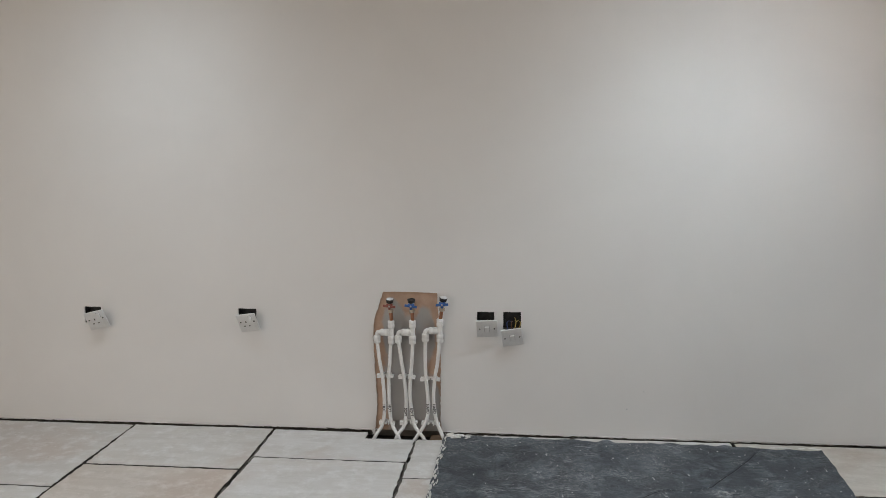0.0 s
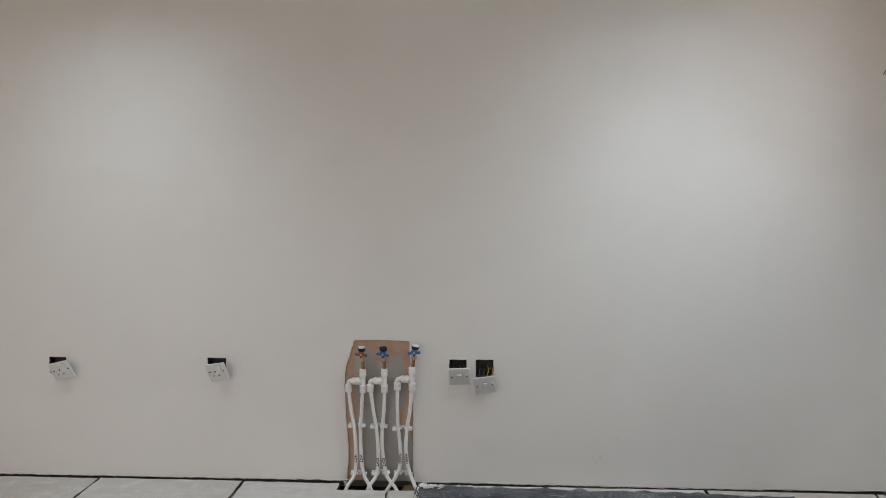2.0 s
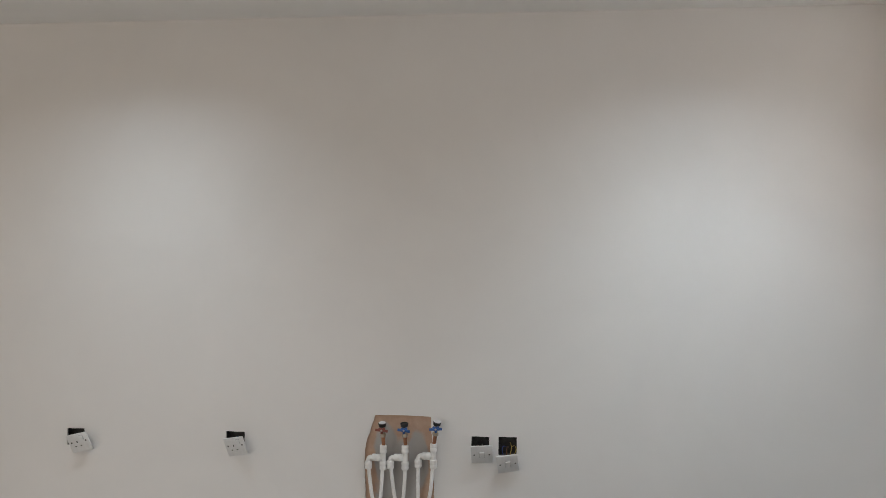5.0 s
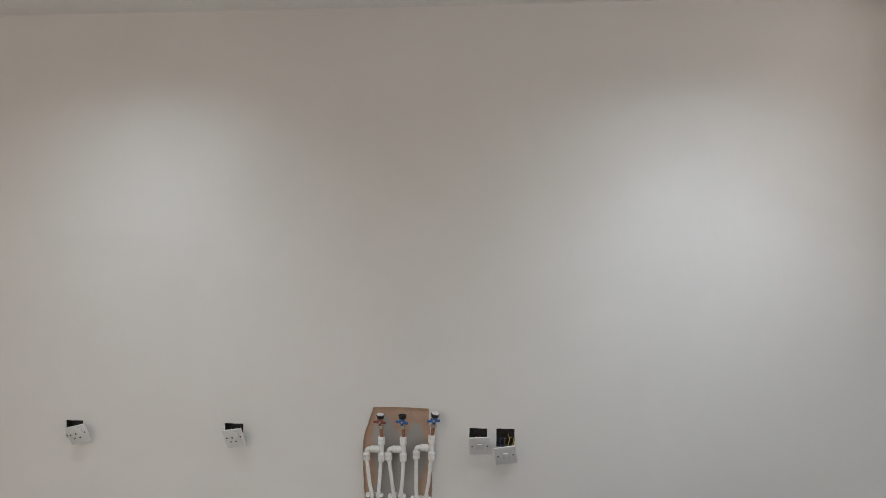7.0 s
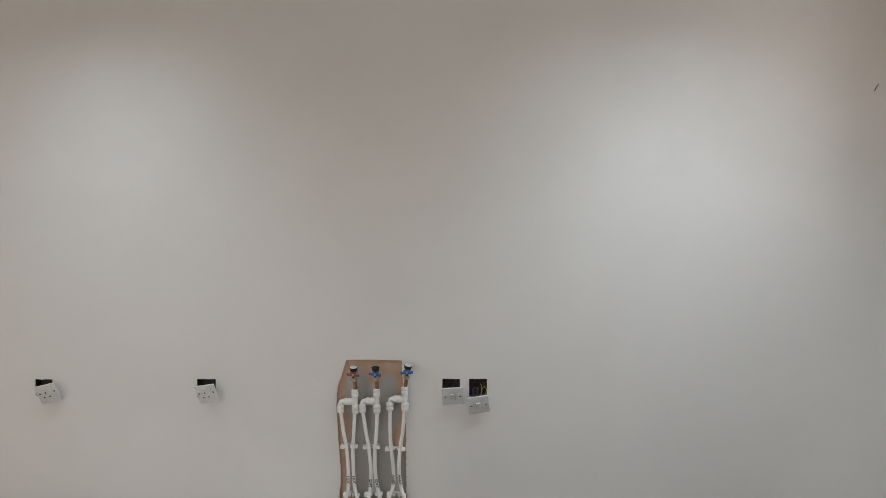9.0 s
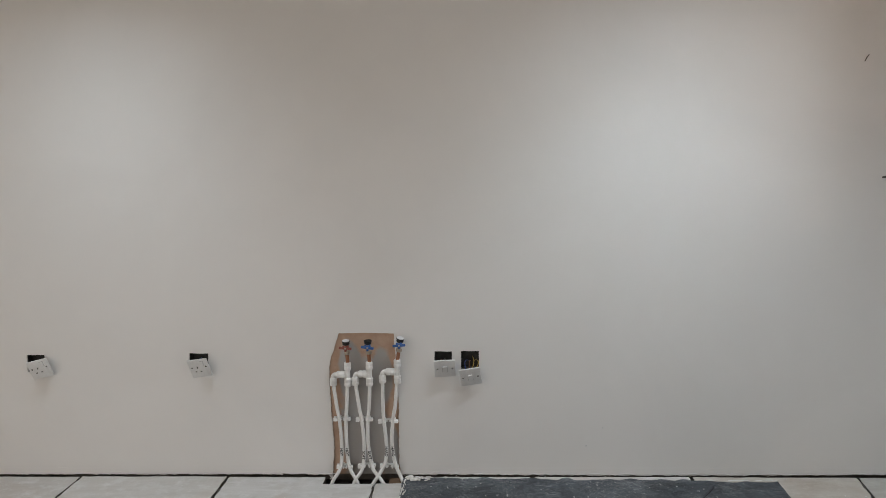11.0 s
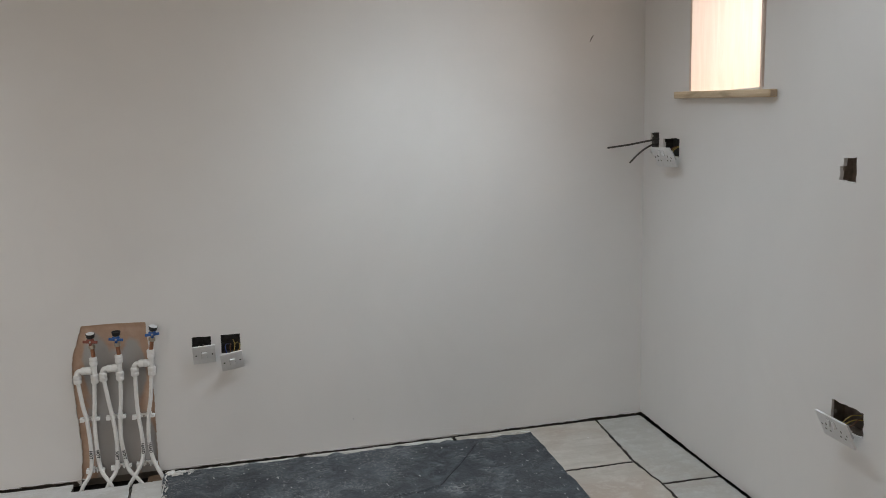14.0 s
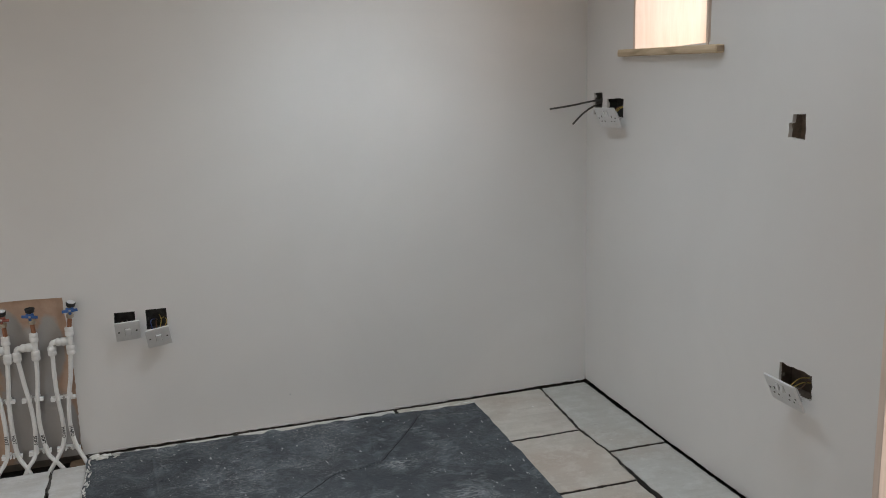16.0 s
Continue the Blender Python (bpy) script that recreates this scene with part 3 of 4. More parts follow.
# ---- rubber sheet on the flags ----
def sheet_mesh():
    def follow(line, s):
        for (a, va), (b, vb) in zip(line, line[1:]):
            if s <= b:
                return va + (vb - va) * (s - a) / (b - a)
        return line[-1][1]

    top = [(0.0, -0.041), (0.256, -0.044), (0.56, -0.049), (0.72, -0.058), (0.95, -0.055), (1.21, -0.063), (1.32, -0.080), (1.6, -0.077)]
    right = [(0.0, 1.549), (0.08, 1.549), (0.26, 1.541), (0.50, 1.523), (0.77, 1.508), (0.97, 1.49), (1.6, 1.46)]
    crease_line = [Vector(p) for p in ((1.318, -0.082), (1.196, -0.266), (1.077, -0.424), (1.030, -0.482), (0.95, -0.515), (0.86, -0.53), (0.77, -0.60), (0.62, -0.74))]
    folds = [(Vector((0.255, -0.16)), Vector((0.268, -0.47)), 0.0016), (Vector((0.285, -0.36)), Vector((0.36, -0.22)), 0.0018), (Vector((0.275, -0.20)), Vector((0.30, -0.27)), 0.0014), (Vector((1.0, -0.50)), Vector((1.2, -0.56)), 0.002)]
    nx, ny, base = 640, 520, 1.5
    line = [Vector((p.x, p.y, 0)) for p in crease_line]
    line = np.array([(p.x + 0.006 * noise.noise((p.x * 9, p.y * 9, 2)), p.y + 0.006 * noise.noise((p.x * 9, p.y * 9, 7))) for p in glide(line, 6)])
    flat = []
    for j in range(ny + 1):
        for i in range(nx + 1):
            u, v = i / nx, j / ny
            ya = follow(top, u * 1.52) + 0.007 * math.sin(u * 88) * math.sin(u * 31 + 1) + 0.012 * noise.noise((u * 24, 3, 0)) + 0.003 * noise.noise((u * 110, 5, 0))
            y = ya - v * (base + ya)
            x = 0.030 + 0.005 * noise.noise((y * 14, 7, 0)) + u * (follow(right, -y) + 0.003 * noise.noise((y * 9, 1, 5)) - 0.030)
            flat.append((x, y))
    flat = np.array(flat)

    def far(a, b):
        a, d = np.array(a), np.array(b) - np.array(a)
        t = np.clip((flat - a) @ d / (d @ d), 0, 1)
        return np.linalg.norm(flat - a - t[:, None] * d, axis=1)

    near = np.min([far(a, b) for a, b in zip(line, line[1:])], axis=0)
    height = 0.0022 * np.exp(-(((near - 0.008) / 0.004) ** 2)) - 0.0035 * np.exp(-((near / 0.0030) ** 2))
    for a, b, h in folds:
        height += 3.0 * h * np.exp(-((far(tuple(a), tuple(b)) / 0.005) ** 2))
    bm = bmesh.new()
    grid = []
    for j in range(ny + 1):
        row = []
        for i in range(nx + 1):
            x, y = flat[j * (nx + 1) + i]
            z = 0.0085 + 0.0035 * noise.noise((x * 3, y * 3, 0)) + 0.0022 * noise.noise((x * 11, y * 7, 4)) + 0.0010 * noise.noise((x * 40, y * 22, 6)) + height[j * (nx + 1) + i]
            z = 0.0036 + (z - 0.0036) * (1 - math.exp(-j / ny * 60))
            z += 0.012 * math.exp(-j / ny * 45) * max(0.0, noise.noise((x * 15, 9, 0)) + 0.12)
            row.append(bm.verts.new((x, y, max(z, 0.0033))))
        grid.append(row)
    for a, b in zip(grid, grid[1:]):
        for k in range(nx):
            bm.faces.new((a[k], a[k + 1], b[k + 1], b[k]))
    rim = grid[0] + [r[-1] for r in grid[1:]] + grid[-1][-2::-1] + [r[0] for r in grid[-2:0:-1]]
    low = [bm.verts.new((v.co.x, v.co.y, v.co.z - 0.003)) for v in rim]
    for k in range(len(rim)):
        bm.faces.new((rim[k], rim[(k + 1) % len(rim)], low[(k + 1) % len(rim)], low[k]))
    # the shade in the cracked fold, laid in as a dark bead of uneven width
    fold_shade = bmesh.new()
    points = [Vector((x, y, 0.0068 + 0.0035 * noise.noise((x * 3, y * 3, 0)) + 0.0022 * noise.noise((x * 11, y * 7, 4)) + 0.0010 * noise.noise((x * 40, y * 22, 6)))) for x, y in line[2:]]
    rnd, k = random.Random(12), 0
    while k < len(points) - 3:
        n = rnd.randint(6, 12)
        tube(points[k:k + n], rnd.uniform(0.0014, 0.0026), 6, fold_shade)
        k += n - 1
    return bm, fold_shade


sheet_bm, fold_shade_bm = sheet_mesh()
sheet = tagged(link("rubber_sheet", sheet_bm, RUBBER, smooth=True), "scuffed blue-black rubber sheet lying creased on stone flags", "floor sheet")
# dark colour stands for the shade inside the fold
part("crease_line", fold_shade_bm, plain("dark_fold_shade", (0.022, 0.024, 0.028), 0.8, 0, 0.4, 60, 0.002), sheet, "dark bead for the shade in the rubber's cracked fold")


# ---- loose plaster ----
def crumb(seed, size):
    rnd = random.Random(seed)
    bm = bmesh.new()
    bmesh.ops.create_icosphere(bm, subdivisions=2, radius=1)
    for v in bm.verts:
        k = 1 + 0.35 * noise.noise(v.co * 1.7 + Vector((seed, 0, 0)))
        v.co = Vector((v.co.x * size[0] * k, v.co.y * size[1] * k, max(-0.3, v.co.z) * size[2] * k + 0.3 * size[2]))
    return bm


for k, (x, y, z, s) in enumerate(((0.060, -0.062, 0.010, (0.019, 0.013, 0.012)), (0.090, -0.064, 0.010, (0.014, 0.010, 0.009)), (0.076, -0.080, 0.010, (0.015, 0.009, 0.009)))):
    ob = tagged(link("plaster_crumb", crumb(k, s), FLAKE), "white plaster lump on the rubber sheet's corner", "rubble", "plaster crumbs")
    ob.location = (x, y, z)
rnd = random.Random(3)
bm = bmesh.new()


def flake(x, y, z, a, b, turn):
    """A thin chip of plaster."""
    c, s = math.cos(turn), math.sin(turn)
    ring = []
    for k in range(7):
        w = k * math.tau / 7
        r = rnd.uniform(0.7, 1.2)
        px, py = a * r * math.cos(w), b * r * math.sin(w)
        ring.append((x + c * px - s * py, y + s * px + c * py))
    top = [bm.verts.new((px, py, z + 0.002)) for px, py in ring]
    low = [bm.verts.new((px, py, z)) for px, py in ring]
    bm.faces.new(top)
    for k in range(7):
        bm.faces.new((top[k], top[(k + 1) % 7], low[(k + 1) % 7], low[k]))


for x, y, a in ((0.10, -0.046, 0.016), (0.135, -0.045, 0.012), (0.205, -0.046, 0.008), (0.255, -0.048, 0.010), (1.285, -0.078, 0.022), (1.36, -0.081, 0.013), (1.40, -0.079, 0.028), (1.47, -0.080, 0.014), (1.515, -0.077, 0.020), (1.535, -0.083, 0.010)):
    flake(x, y, 0.010, a, 0.004, rnd.uniform(-0.15, 0.15))
for _ in range(70):
    x = rnd.uniform(-2.0, 2.0)
    flake(x, rnd.uniform(-0.035, -0.6) if rnd.random() < 0.4 else rnd.uniform(-0.045, -0.03), 0.0005 if not 0.03 < x < 1.55 else 0.012, rnd.uniform(0.001, 0.004), rnd.uniform(0.001, 0.003), rnd.uniform(0, 3))
for _ in range(75):
    flake(0.033 + abs(rnd.gauss(0, 0.008)), rnd.uniform(-0.95, -0.07), 0.0105, rnd.uniform(0.001, 0.004), rnd.uniform(0.004, 0.022), rnd.uniform(-0.3, 0.3))
for _ in range(16):
    flake(rnd.uniform(0.04, 0.14), rnd.uniform(-0.09, -0.05), 0.0125, rnd.uniform(0.003, 0.009), rnd.uniform(0.003, 0.007), rnd.uniform(0, 3))
tagged(link("plaster_chips", bm, FLAKE), "tiny white plaster chips scattered on the floor", "rubble", kind="stuff")

# plaster smears and a broken ridge along the foot of the walls
bm = bmesh.new()
rnd = random.Random(31)


def smear(wall, u, w, z, h, r):
    pts = [wall @ Vector((u - w + 2 * w * k / 8, -0.0005, z + h * math.sin(math.pi * k / 8) + rnd.uniform(-0.002, 0.002))) for k in range(9)]
    tube(pts, r, 5, bm)


for x in (-1.86, -1.72, -1.715, -1.2, -0.62, -0.5, 0.08, 0.16, 0.24, 1.18, 1.42, 1.55, 1.7, 1.85, 2.0, 2.05):
    smear(Matrix(), x, rnd.uniform(0.008, 0.03), 0.012, rnd.uniform(0.002, 0.008), rnd.uniform(0.0005, 0.0011))
for wall, ua, ub, low in ((Matrix(), -2.2, -0.29, 0.0065), (Matrix(), 0.03, 2.10, 0.0065), (EAST, 0.70, 1.6, -0.004)):
    u = ua
    while u < ub:
        w = rnd.uniform(0.008, 0.035)
        smear(wall, u + w, w, low + rnd.uniform(-0.002, 0.001), rnd.uniform(-0.001, 0.002), rnd.uniform(0.0010, 0.0026))
        if rnd.random() < 0.18:
            smear(wall, u + w, w * rnd.uniform(0.8, 1.6), low + rnd.uniform(0.010, 0.030), rnd.uniform(0.001, 0.004), rnd.uniform(0.0004, 0.0008))
        u += 2 * w + rnd.uniform(0.0, 0.05)
tagged(link("plaster_drips", bm, PAINT, smooth=True), "thin plaster smears along the foot of the wall", "smears", kind="stuff")

# ---- chips and a pencil mark on the paint ----
bm = bmesh.new()
tube([Vector((1.862, -0.0005, 1.674)), Vector((1.870, -0.0012, 1.690)), Vector((1.878, -0.0005, 1.700))], 0.0018, 6, bm)
tagged(link("wall_scratch", bm, CABLE_GREY), "short dark scratch on the painted wall", "scratch")
for x, z, r in ((0.790, 0.128, 0.0028), (0.857, 0.205, 0.002)):
    ob = tagged(link("nail_head", lathe([(r, 0), (r, 0.001), (r * 0.5, 0.002)], (0, 0, 0), (0, -1, 0), 10), GREY_MOULDING), "tiny dark nail head in the painted wall", "nail", "nails")
    ob.location = (x, 0.0005, z)


# ---- pipework ----
def barrel(r, h):
    """The outline of a push-fit collar."""
    return [(r * 0.80, 0), (r * 0.96, h * 0.06), (r, h * 0.16), (r, h * 0.46), (r * 0.93, h * 0.5), (r * 0.93, h * 0.56), (r * 0.98, h * 0.6), (r * 0.98, h * 0.9), (r * 0.80, h)]


def letters(text, size):
    curve = bpy.data.curves.new("writing", "FONT")
    curve.body, curve.size, curve.extrude, curve.offset = text, size, 0.0001, 0.00035
    curve.align_x, curve.align_y = "CENTER", "CENTER"
    holder = new("writing", curve)
    me = bpy.data.meshes.new_from_object(holder.evaluated_get(bpy.context.evaluated_depsgraph_get()))
    bpy.data.objects.remove(holder)
    me.materials.append(INK)
    return me


def pipework(label, tee_x, tee_z, elbow_x, line_a, line_b, tap, lever, capped, word, word_z, tilt):
    """A valve on a copper tail, a push-fit tee and elbow, and two plastic pipes that run down into the floor."""
    ob = tagged(empty("water_pipework", pose(tee_x, 0, 0)), label, "pipework", "water pipe pairs")

    def at(x, y, z):
        return Vector((x - tee_x, y, z))

    Y = -0.022
    # tee and elbow
    bm = lathe([(0.0105, -0.026), (0.0105, 0.026)], at(tee_x, Y, tee_z))
    lathe([(0.0105, 0), (0.0105, 0.03)], at(tee_x, Y, tee_z), (-1, 0, 0), 16, bm)
    tee = part("tee", bm, PIPE_PLASTIC, ob, "white push-fit plastic tee", True)
    part("collar", lathe(barrel(0.0145, 0.034), at(tee_x, Y, tee_z + 0.018)), PIPE_PLASTIC, tee, "", True)
    part("collar", lathe(barrel(0.0150, 0.036), at(tee_x, Y, tee_z - 0.014), (0, 0, -1)), PIPE_PLASTIC, tee, "", True)
    mid = (tee_x + elbow_x) / 2
    part("collar", lathe(barrel(0.0152, 0.038), at(mid + 0.022, Y, tee_z), (-1, 0, 0)), PIPE_PLASTIC, tee, "", True)
    bend = glide([at(mid - 0.012, Y, tee_z), at(elbow_x + 0.008, Y, tee_z), at(elbow_x + 0.002, Y, tee_z - 0.005), at(elbow_x, Y, tee_z - 0.018)], 5)
    elbow = part("elbow", tube(bend, 0.0098, 14), PIPE_PLASTIC, ob, "white push-fit plastic elbow", True)
    part("collar", lathe(barrel(0.0150, 0.034), at(elbow_x, Y, tee_z - 0.013), (0.0, 0, -1)), PIPE_PLASTIC, elbow, "", True)
    # pipes
    for line, top_x in ((line_a, elbow_x), (line_b, tee_x)):
        end = Vector(line[-1]) + Vector((line[-1][0] - line[-2][0], -0.015, -0.06))
        run = [at(top_x, Y, tee_z - 0.03), *[at(*p) for p in line], at(*end)]
        pipe = part("pipe", tube(glide(run), 0.0076, 14), PIPE_PLASTIC, ob, "bent white plastic water pipe", True)
        k = min(range(len(line) - 1), key=lambda k: 0 if line[k][2] >= word_z >= line[k + 1][2] else 1)
        (xa, ya, za), (xb, yb, zb) = line[k], line[k + 1]
        s = (word_z - za) / (zb - za)
        text = new("writing", letters(word, 0.0155))
        text.parent = pipe
        text.matrix_local = Matrix.Translation(at(xa + (xb - xa) * s, -0.0222 - 0.0077, word_z)) @ pose(0, 0, 0, 90, 90 - math.degrees(math.atan2(xb - xa, za - zb)), 0)
        text["label"] = "black handwritten word on the pipe"
    # copper tail
    (hx, hz), (cx, cz) = tap, (tee_x + 0.002, tee_z + 0.046)
    up = (at(hx, -0.03, hz) - at(cx, Y, cz)).normalized()
    base = at(cx, Y, cz)
    part("copper_tail", lathe([(0.0076, 0), (0.0076, 0.045)], base, up, 16), COPPER, ob, "dull copper pipe tail", True)
    # valve
    nut = base + up * 0.040
    bm = lathe([(0.0112, 0), (0.0125, 0.003), (0.0125, 0.012), (0.0110, 0.014)], nut, up, 6)
    lathe([(0.0085, 0.012), (0.0085, 0.020), (0.0120, 0.024), (0.0130, 0.032), (0.0120, 0.040), (0.0085, 0.043), (0.0085, 0.050)], nut, up, 18, bm)
    lathe([(0.0062, 0), (0.0062, 0.020)], nut + up * 0.032, (0, -1, 0), 12, bm)
    valve = part("valve", bm, BRASS, ob, "nickel-plated brass appliance valve", True)
    hub = nut + up * 0.032 + Vector((0, -0.018, 0))
    bm = lathe([(0.0085, 0), (0.0085, 0.006), (0.006, 0.009)], hub, (0, -1, 0), 14)
    for a in (35, 145, 270):
        lathe([(0.003, 0), (0.0052, 0.003), (0.0052, 0.007), (0.002, 0.010)], hub + Vector((0.0105 * math.cos(radians(a)), 0.002, 0.0105 * math.sin(radians(a)))), (0, -1, 0), 10, bm)
    blades = block((-0.026, -0.0065, -0.0042), (0.026, -0.001, 0.0042), 0.0020)
    for v in blades.verts:
        r = abs(v.co.x) / 0.026
        v.co.z *= 0.75 + 0.55 * r
        v.co.y -= 0.004 * r
        v.co = hub + Matrix.Rotation(radians(tilt), 3, "Y") @ v.co
    me = bpy.data.meshes.new("tmp")
    blades.to_mesh(me)
    blades.free()
    bm.from_mesh(me)
    bpy.data.meshes.remove(me)
    part("lever", bm, lever, valve, "", True)
    part("lever_screw", lathe([(0.0042, 0), (0.0042, 0.0012), (0.002, 0.002)], hub + Vector((0, -0.009, 0)), (0, -1, 0), 10), SCREW_STEEL, valve)
    out = (up + Vector((0.05, -0.04, 0.0))).normalized()
    mouth = nut + up * 0.046
    part("outlet", lathe([(0.0100, -0.006), (0.0150, -0.001), (0.0150, 0.005), (0.0140, 0.006), (0.0160, 0.0065), (0.0168, 0.011), (0.0140, 0.0115), (0.0130, 0.007)], mouth, out, 20), BLACK, valve, "black threaded hose outlet", True)
    if capped:
        part("washer", lathe([(0.0140, 0), (0.0146, 0.001), (0.0140, 0.0025)], mouth + out * 0.0118, out + Vector((0.04, -0.05, 0)), 20), WHITE_PLASTIC, valve, "pale sealing disc on the outlet", True)
    return ob


pipework("white plastic hot pipes under a red-levered valve", -0.194, 0.441, -0.255,
         [(-0.253, -0.022, 0.386), (-0.244, -0.022, 0.308), (-0.234, -0.022, 0.247), (-0.228, -0.022, 0.159), (-0.230, -0.022, 0.071), (-0.241, -0.03, 0.029), (-0.264, -0.05, -0.005)],
         [(-0.197, -0.022, 0.388), (-0.202, -0.022, 0.309), (-0.207, -0.022, 0.248), (-0.207, -0.022, 0.160), (-0.202, -0.022, 0.072), (-0.190, -0.03, 0.031), (-0.166, -0.05, -0.001)],
         (-0.197, 0.58), RED, True, "HOT", 0.112, 6)
pipework("white plastic soft water pipes under a blue-levered valve", -0.104, 0.443, -0.164,
         [(-0.161, -0.022, 0.388), (-0.151, -0.022, 0.310), (-0.142, -0.022, 0.250), (-0.134, -0.022, 0.162), (-0.137, -0.022, 0.074), (-0.146, -0.03, 0.032), (-0.170, -0.05, -0.001)],
         [(-0.104, -0.022, 0.390), (-0.108, -0.022, 0.311), (-0.114, -0.022, 0.251), (-0.117, -0.022, 0.162), (-0.107, -0.022, 0.075), (-0.095, -0.03, 0.034), (-0.058, -0.05, -0.006)],
         (-0.106, 0.575), BLUE, False, "SOFT", 0.098, 8)
pipework("white plastic hard water pipes under a blue-levered valve", 0.012, 0.452, -0.050,
         [(-0.050, -0.022, 0.400), (-0.051, -0.022, 0.339), (-0.049, -0.022, 0.252), (-0.041, -0.022, 0.165), (-0.041, -0.022, 0.095), (-0.056, -0.03, 0.044), (-0.093, -0.05, -0.012)],
         [(0.008, -0.022, 0.392), (0.001, -0.022, 0.314), (-0.010, -0.022, 0.252), (-0.017, -0.022, 0.165), (-0.012, -0.022, 0.096), (0.002, -0.03, 0.046), (0.027, -0.05, -0.003)],
         (0.026, 0.58), BLUE, True, "HARD", 0.115, -4)


def pipe_clip(xa, xb, z, tilt=0.0):
    """A double snap clip: two open jaws on a bridge that is screwed to the wall."""
    ob = tagged(empty("pipe_clip", pose((xa + xb) / 2, 0, z, 0, tilt, 0)), "white plastic double pipe clip screwed to the wall", "pipe clip", "pipe clips")
    half = (xb - xa) / 2
    for side in (-1, 1):
        x = side * half
        bm = bmesh.new()
        arc = [(x + 0.0105 * math.cos(w), -0.022 + 0.0105 * math.sin(w)) for w in [radians(a) for a in range(-60, 241, 25)]]
        ring = []
        for k, (px, py) in enumerate(arc):
            inner = (x + (px - x) * 0.79, -0.022 + (py + 0.022) * 0.79)
            ring.append([bm.verts.new((*p, h)) for p, h in (((px, py), -0.006), ((px, py), 0.006), (inner, 0.006), (inner, -0.006))])
        for a, b in zip(ring, ring[1:]):
            for k in range(4):
                bm.faces.new((a[k], a[(k + 1) % 4], b[(k + 1) % 4], b[k]))
        bm.faces.new(ring[0])
        bm.faces.new(ring[-1])
        block((x + side * 0.009, -0.032, -0.006), (x + side * 0.020, -0.010, 0.006), 0.0015, bm)
        part("jaw", bm, CLIP_PLASTIC, ob)
        part("foot", block((x - 0.008, -0.0125, -0.008), (x + 0.008, 0.006, 0.008), 0.001), CLIP_PLASTIC, ob)
    part("bridge", block((-half + 0.009, -0.016, -0.005), (half - 0.009, 0.004, 0.005), 0.001), CLIP_PLASTIC, ob)
    part("screw", lathe([(0.0042, 0), (0.0042, 0.002), (0.002, 0.003)], (0, -0.016, 0), (0, -1, 0), 10), SCREW_STEEL, ob)
    return ob


for xa, xb, z, tilt in ((-0.236, -0.207, 0.252, 0), (-0.143, -0.114, 0.250, 0), (-0.050, -0.009, 0.242, 0), (-0.229, -0.204, 0.046, 3), (-0.140, -0.107, 0.050, -2), (-0.047, -0.010, 0.048, 4)):
    pipe_clip(xa, xb, z, tilt)

bm = block((-0.030, -0.060, -0.070), (0.022, -0.004, -0.008), 0.004)
tagged(link("wood_block", bm, BLOCK), "dark brown wood offcut in the floor gap", "wood block")


# ---- electrical ----
def back_box(wall, ua, ub, za, zb, mat, label):
    """An open steel box sunk in the wall."""
    ob = tagged(empty("back_box", wall @ pose((ua + ub) / 2, 0, (za + zb) / 2)), label, "back box", "wall boxes")
    w, h, t, d = (ub - ua) / 2 + 0.0005, (zb - za) / 2 + 0.0005, 0.0015, 0.012
    for a, b in (((-w, d - 0.004, -h), (-w + t, 0.047, h)), ((w - t, d - 0.004, -h), (w, 0.047, h)), ((-w + t, d - 0.004, h - t), (w - t, 0.047, h)), ((-w + t, d - 0.004, -h), (w - t, 0.047, -h + t))):
        part("side", block(a, b), mat, ob)
    part("back", block((-w + t, 0.045, -h + t), (w - t, 0.047, h - t)), mat, ob)
    for x in (-w + 0.006, w - 0.006):
        part("lug", block((x - 0.004, 0.010, -0.005), (x + 0.004, 0.013, 0.005), 0.001), mat, ob)
    part("knockout", lathe([(0.010, 0), (0.010, 0.001)], (0.012, 0.0448, 0.006), (0, -1, 0), 14), mat, ob)
    return ob


def pin(x, z, w, h):
    return block((x - w / 2, -0.0096, z - h / 2), (x + w / 2, -0.0085, z + h / 2))


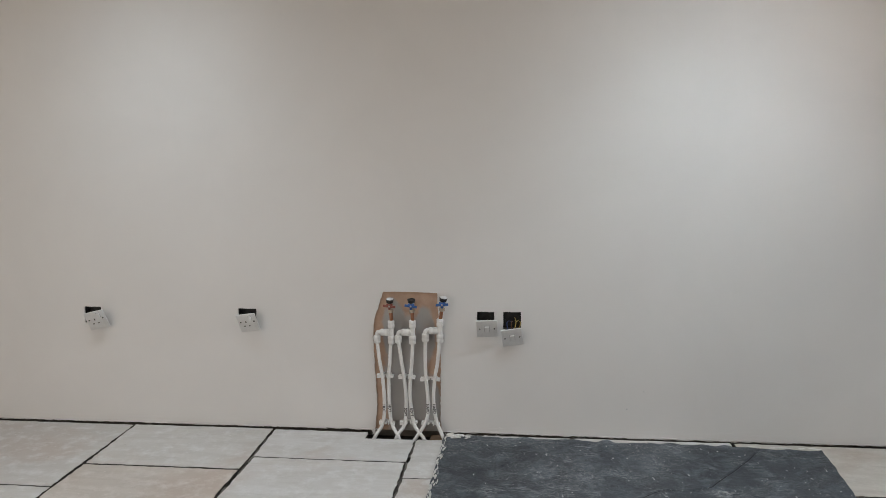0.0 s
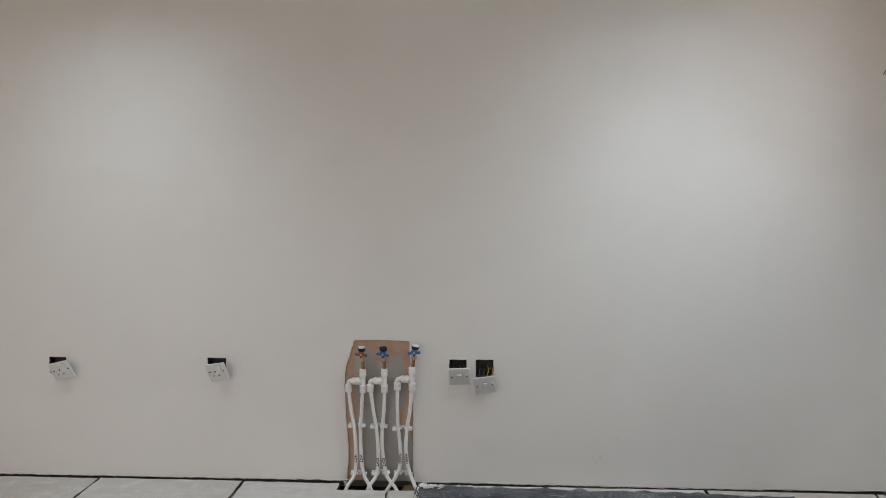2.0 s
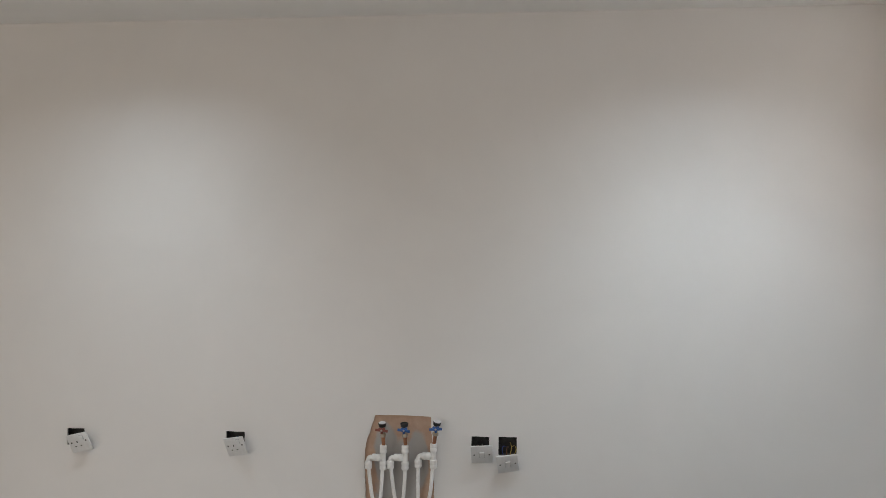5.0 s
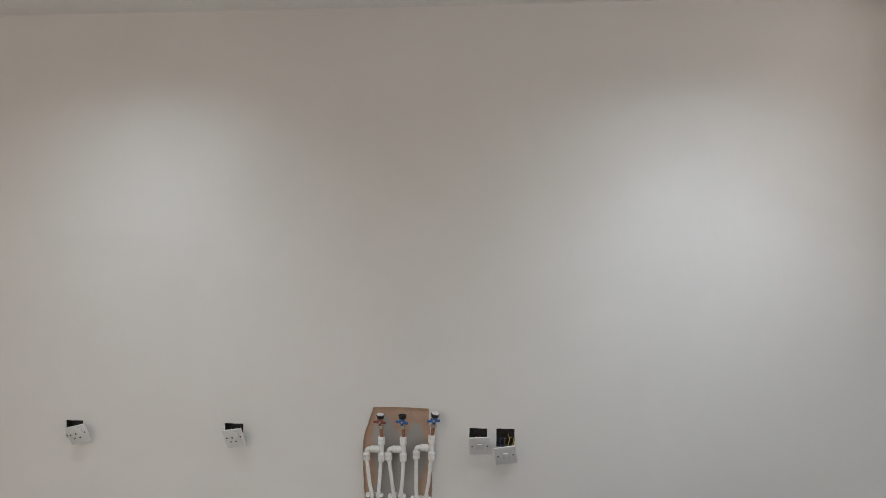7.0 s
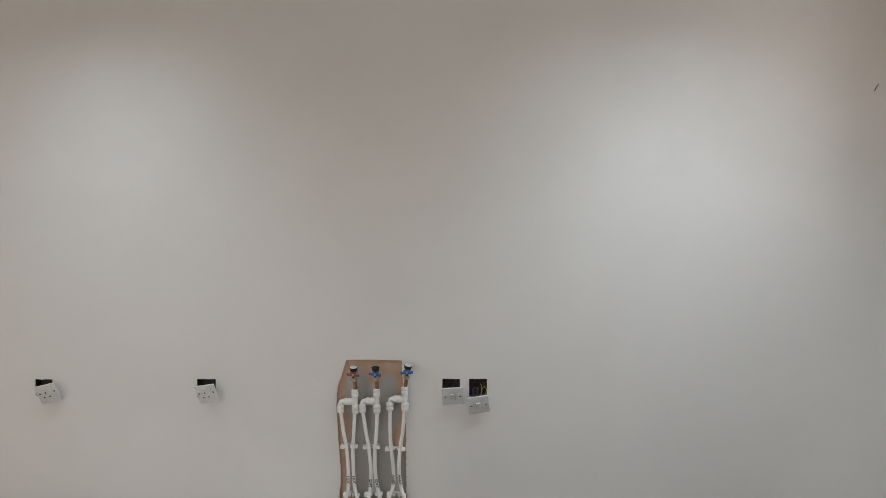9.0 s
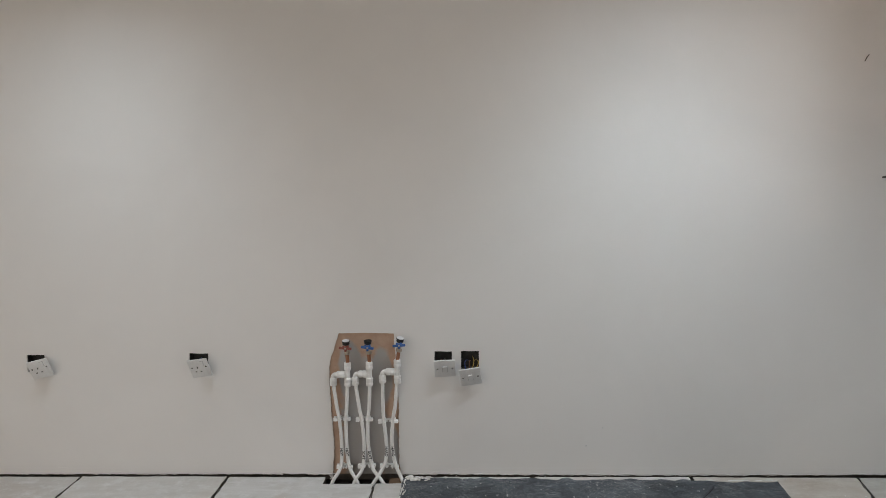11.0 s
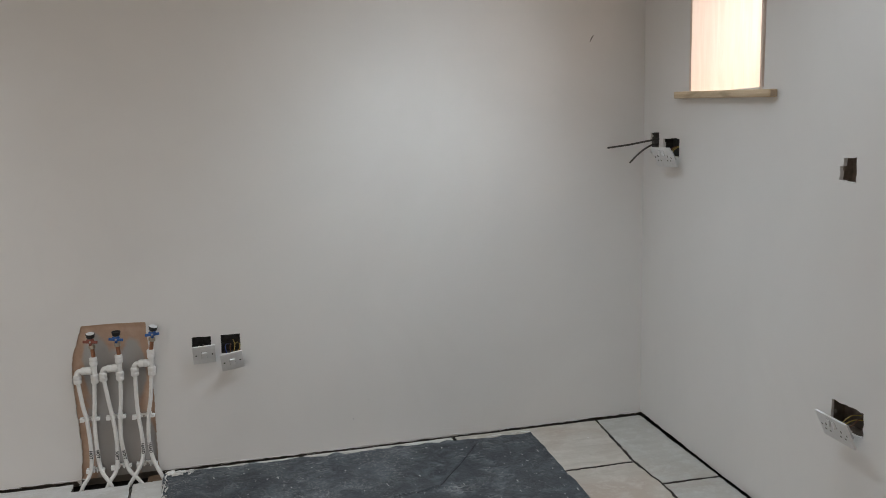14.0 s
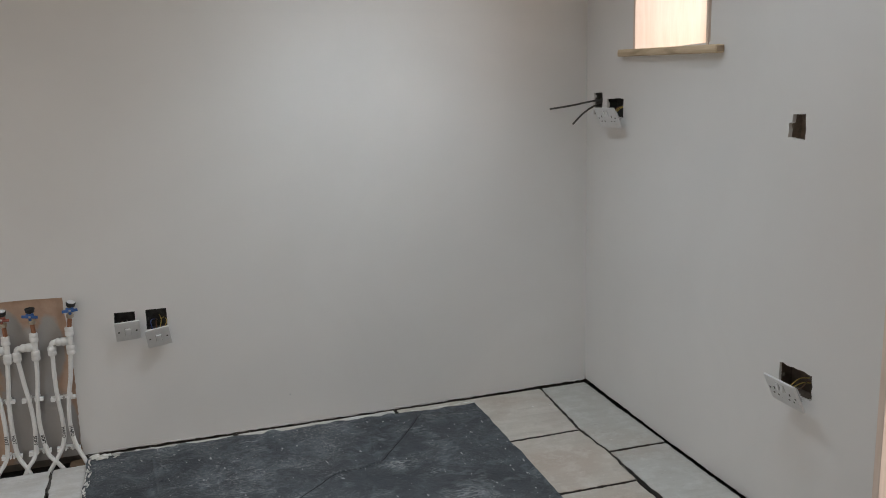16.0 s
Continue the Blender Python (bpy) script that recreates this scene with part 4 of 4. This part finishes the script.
def faceplate(kind, m, label, category, group, wires=()):
    """A white moulded faceplate that hangs out of its box: sockets of one or two gangs, or a rocker switch."""
    ob = tagged(empty(category.replace(" ", "_"), m), label, category, group)
    w = 0.073 if kind == "double" else 0.043
    part("plate", block((-w, -0.009, -0.043), (w, -0.002, 0.043), 0.0024), WHITE_PLASTIC, ob, "glossy white moulded plate", True)
    part("moulding", block((-w + 0.020, 0.0005, -0.022), (w - 0.020, 0.013, 0.022), 0.003), GREY_MOULDING, ob, "grey terminal moulding at the back")
    for x in (-w + 0.0135 if kind == "double" else -0.0305, w - 0.0135 if kind == "double" else 0.0305):
        part("screw_hole", lathe([(0.0034, 0), (0.0034, 0.0008)], (x, -0.0088, 0 if kind != "single" else 0.006), (0, -1, 0), 12), DARK_HOLE, ob)
    gangs = {"single": (-0.007,), "double": (-0.036, 0.036), "switch": ()}[kind]
    for x in gangs:
        z = -0.008
        part("earth_slot", pin(x, z + 0.014, 0.0046, 0.0085), DARK_HOLE, ob)
        part("pin_slot", pin(x - 0.0112, z - 0.006, 0.0068, 0.0046), DARK_HOLE, ob)
        part("pin_slot", pin(x + 0.0112, z - 0.006, 0.0068, 0.0046), DARK_HOLE, ob)
    rockers = {"single": ((0.017, 0.023),), "double": ((-0.012, 0.020), (0.012, 0.020)), "switch": ((0.0, 0.0),)}[kind]
    for x, z in rockers:
        a, b = (0.0065, 0.010) if kind != "switch" else (0.0095, 0.0150)
        bm = block((x - a, -0.0145, z - b), (x + a, -0.0085, z + b), 0.0012)
        for v in bm.verts:
            if v.co.y < -0.0125:
                v.co.y += 0.0028 * (v.co.z - z) / b if kind != "switch" else -0.0022 * (v.co.z - z) / b
        part("rocker", bm, WHITE_PLASTIC, ob, "", True)
        # a thin grey frame stands in for the shade round the rocker
        part("rocker_shade", block((x - a - 0.0016, -0.0098, z - b - 0.0016), (x + a + 0.0016, -0.0085, z + b + 0.0016), 0.0004), GREY_MOULDING, ob, "grey frame standing for the shade round the rocker")
    back = m.inverted()
    for mat, pts in wires:
        part("wire", tube(glide([back @ Vector(p) for p in pts], 5), 0.0017, 8), mat, ob, "", True)
    return ob


def looms(wall, u, z, plate, spread, colours, seed):
    """Wires from the back of a box, looping out to the plate's terminals."""
    rnd, out = random.Random(seed), []
    for k, mat in enumerate(colours):
        du = spread * (k / max(1, len(colours) - 1) - 0.5)
        a = wall @ Vector((u + du * 0.5, 0.044, z + rnd.uniform(-0.015, 0.01)))
        b = wall @ Vector((u + du, 0.018, z - 0.004 + rnd.uniform(0, 0.010)))
        c = wall @ Vector((u + du * 1.2, -0.006, z - 0.012 + rnd.uniform(-0.004, 0.006)))
        e = plate @ Vector((du * 0.5, 0.016, -0.004))
        out.append((mat, [a, b, c, e]))
    return out


NORTH = Matrix()
for (ua, ub, za, zb) in NORTH_HOLES:
    back_box(NORTH, ua, ub, za, zb, GALVANISED, "dark open steel box sunk in the plaster")
back_box(EAST, *EAST_HOLES[0], plain("clean_galvanised", (0.16, 0.155, 0.15), 0.55, 0.5, 0.3, 60), "grey steel box with two loose cables coming out")
back_box(EAST, *EAST_HOLES[1], GALVANISED, "dark open double steel box in the wall")
back_box(EAST, *EAST_HOLES[2], RUSTY_STEEL, "dark open double steel box low in the wall")
back_box(EAST, 1.297, 1.374, 1.140, 1.216, plain("dusty_steel", (0.26, 0.215, 0.18), 0.7, 0.2, 0.4, 40), "empty steel box in a rough-cut hole")

TRIO = (WIRE_BLUE, WIRE_BROWN, WIRE_YELLOW)
p = pose(-1.484, -0.034, 0.477, 20, -13, 4)
faceplate("single", p, "white single switched socket hanging tilted from its box", "wall socket", "loose sockets", looms(NORTH, -1.52, 0.49, p, 0.02, TRIO, 1))
p = pose(-0.806, -0.036, 0.478, 21, -9, -6)
faceplate("single", p, "white single switched socket hanging askew below its box", "wall socket", "loose sockets", looms(NORTH, -0.82, 0.49, p, 0.02, TRIO, 2))
p = pose(0.209, -0.034, 0.472, 27, -2.5, 3)
faceplate("switch", p, "white rocker switch plate hanging from its box", "wall switch", "loose switches", looms(NORTH, 0.20, 0.49, p, 0.02, (WIRE_BROWN, CABLE_GREY), 3))
p = pose(0.313, -0.034, 0.437, 27, -8, 3)
faceplate("switch", p, "white rocker switch plate hanging low on blue and yellow wires", "wall switch", "loose switches", looms(NORTH, 0.318, 0.492, p, 0.046, (WIRE_BLUE, WIRE_BROWN, WIRE_YELLOW, WIRE_YELLOW), 4))
p = EAST @ pose(0.306, -0.052, 1.190, 26, 0, 4)
faceplate("double", p, "white double socket hanging beside the window wall's corner", "wall socket", "loose sockets", looms(EAST, 0.285, 1.225, p, 0.03, (WIRE_BROWN, WIRE_YELLOW, WIRE_YELLOW), 5))
p = EAST @ pose(1.404, -0.050, 0.431, 25, -1, -4)
faceplate("double", p, "white double socket hanging low from yellow wires", "wall socket", "loose sockets", looms(EAST, 1.395, 0.45, p, 0.03, (WIRE_YELLOW, WIRE_YELLOW, WIRE_BROWN), 6))

for mat_pts in (
    [EAST @ Vector(q) for q in ((0.12, 0.040, 1.258), (0.142, 0.0, 1.258), (0.150, -0.06, 1.250), (0.105, -0.12, 1.236), (0.02, -0.17, 1.224), (-0.02, -0.175, 1.221))],
    [EAST @ Vector(q) for q in ((0.10, 0.040, 1.236), (0.110, 0.0, 1.236), (0.135, -0.045, 1.226), (0.145, -0.09, 1.200), (0.130, -0.12, 1.165), (0.128, -0.125, 1.160))],
):
    ob = tagged(link("loose_cable", tube(glide(mat_pts), 0.0040, 10), CABLE_GREY, smooth=True), "loose dark grey cable sticking out of a wall box", "cable", "loose cables")
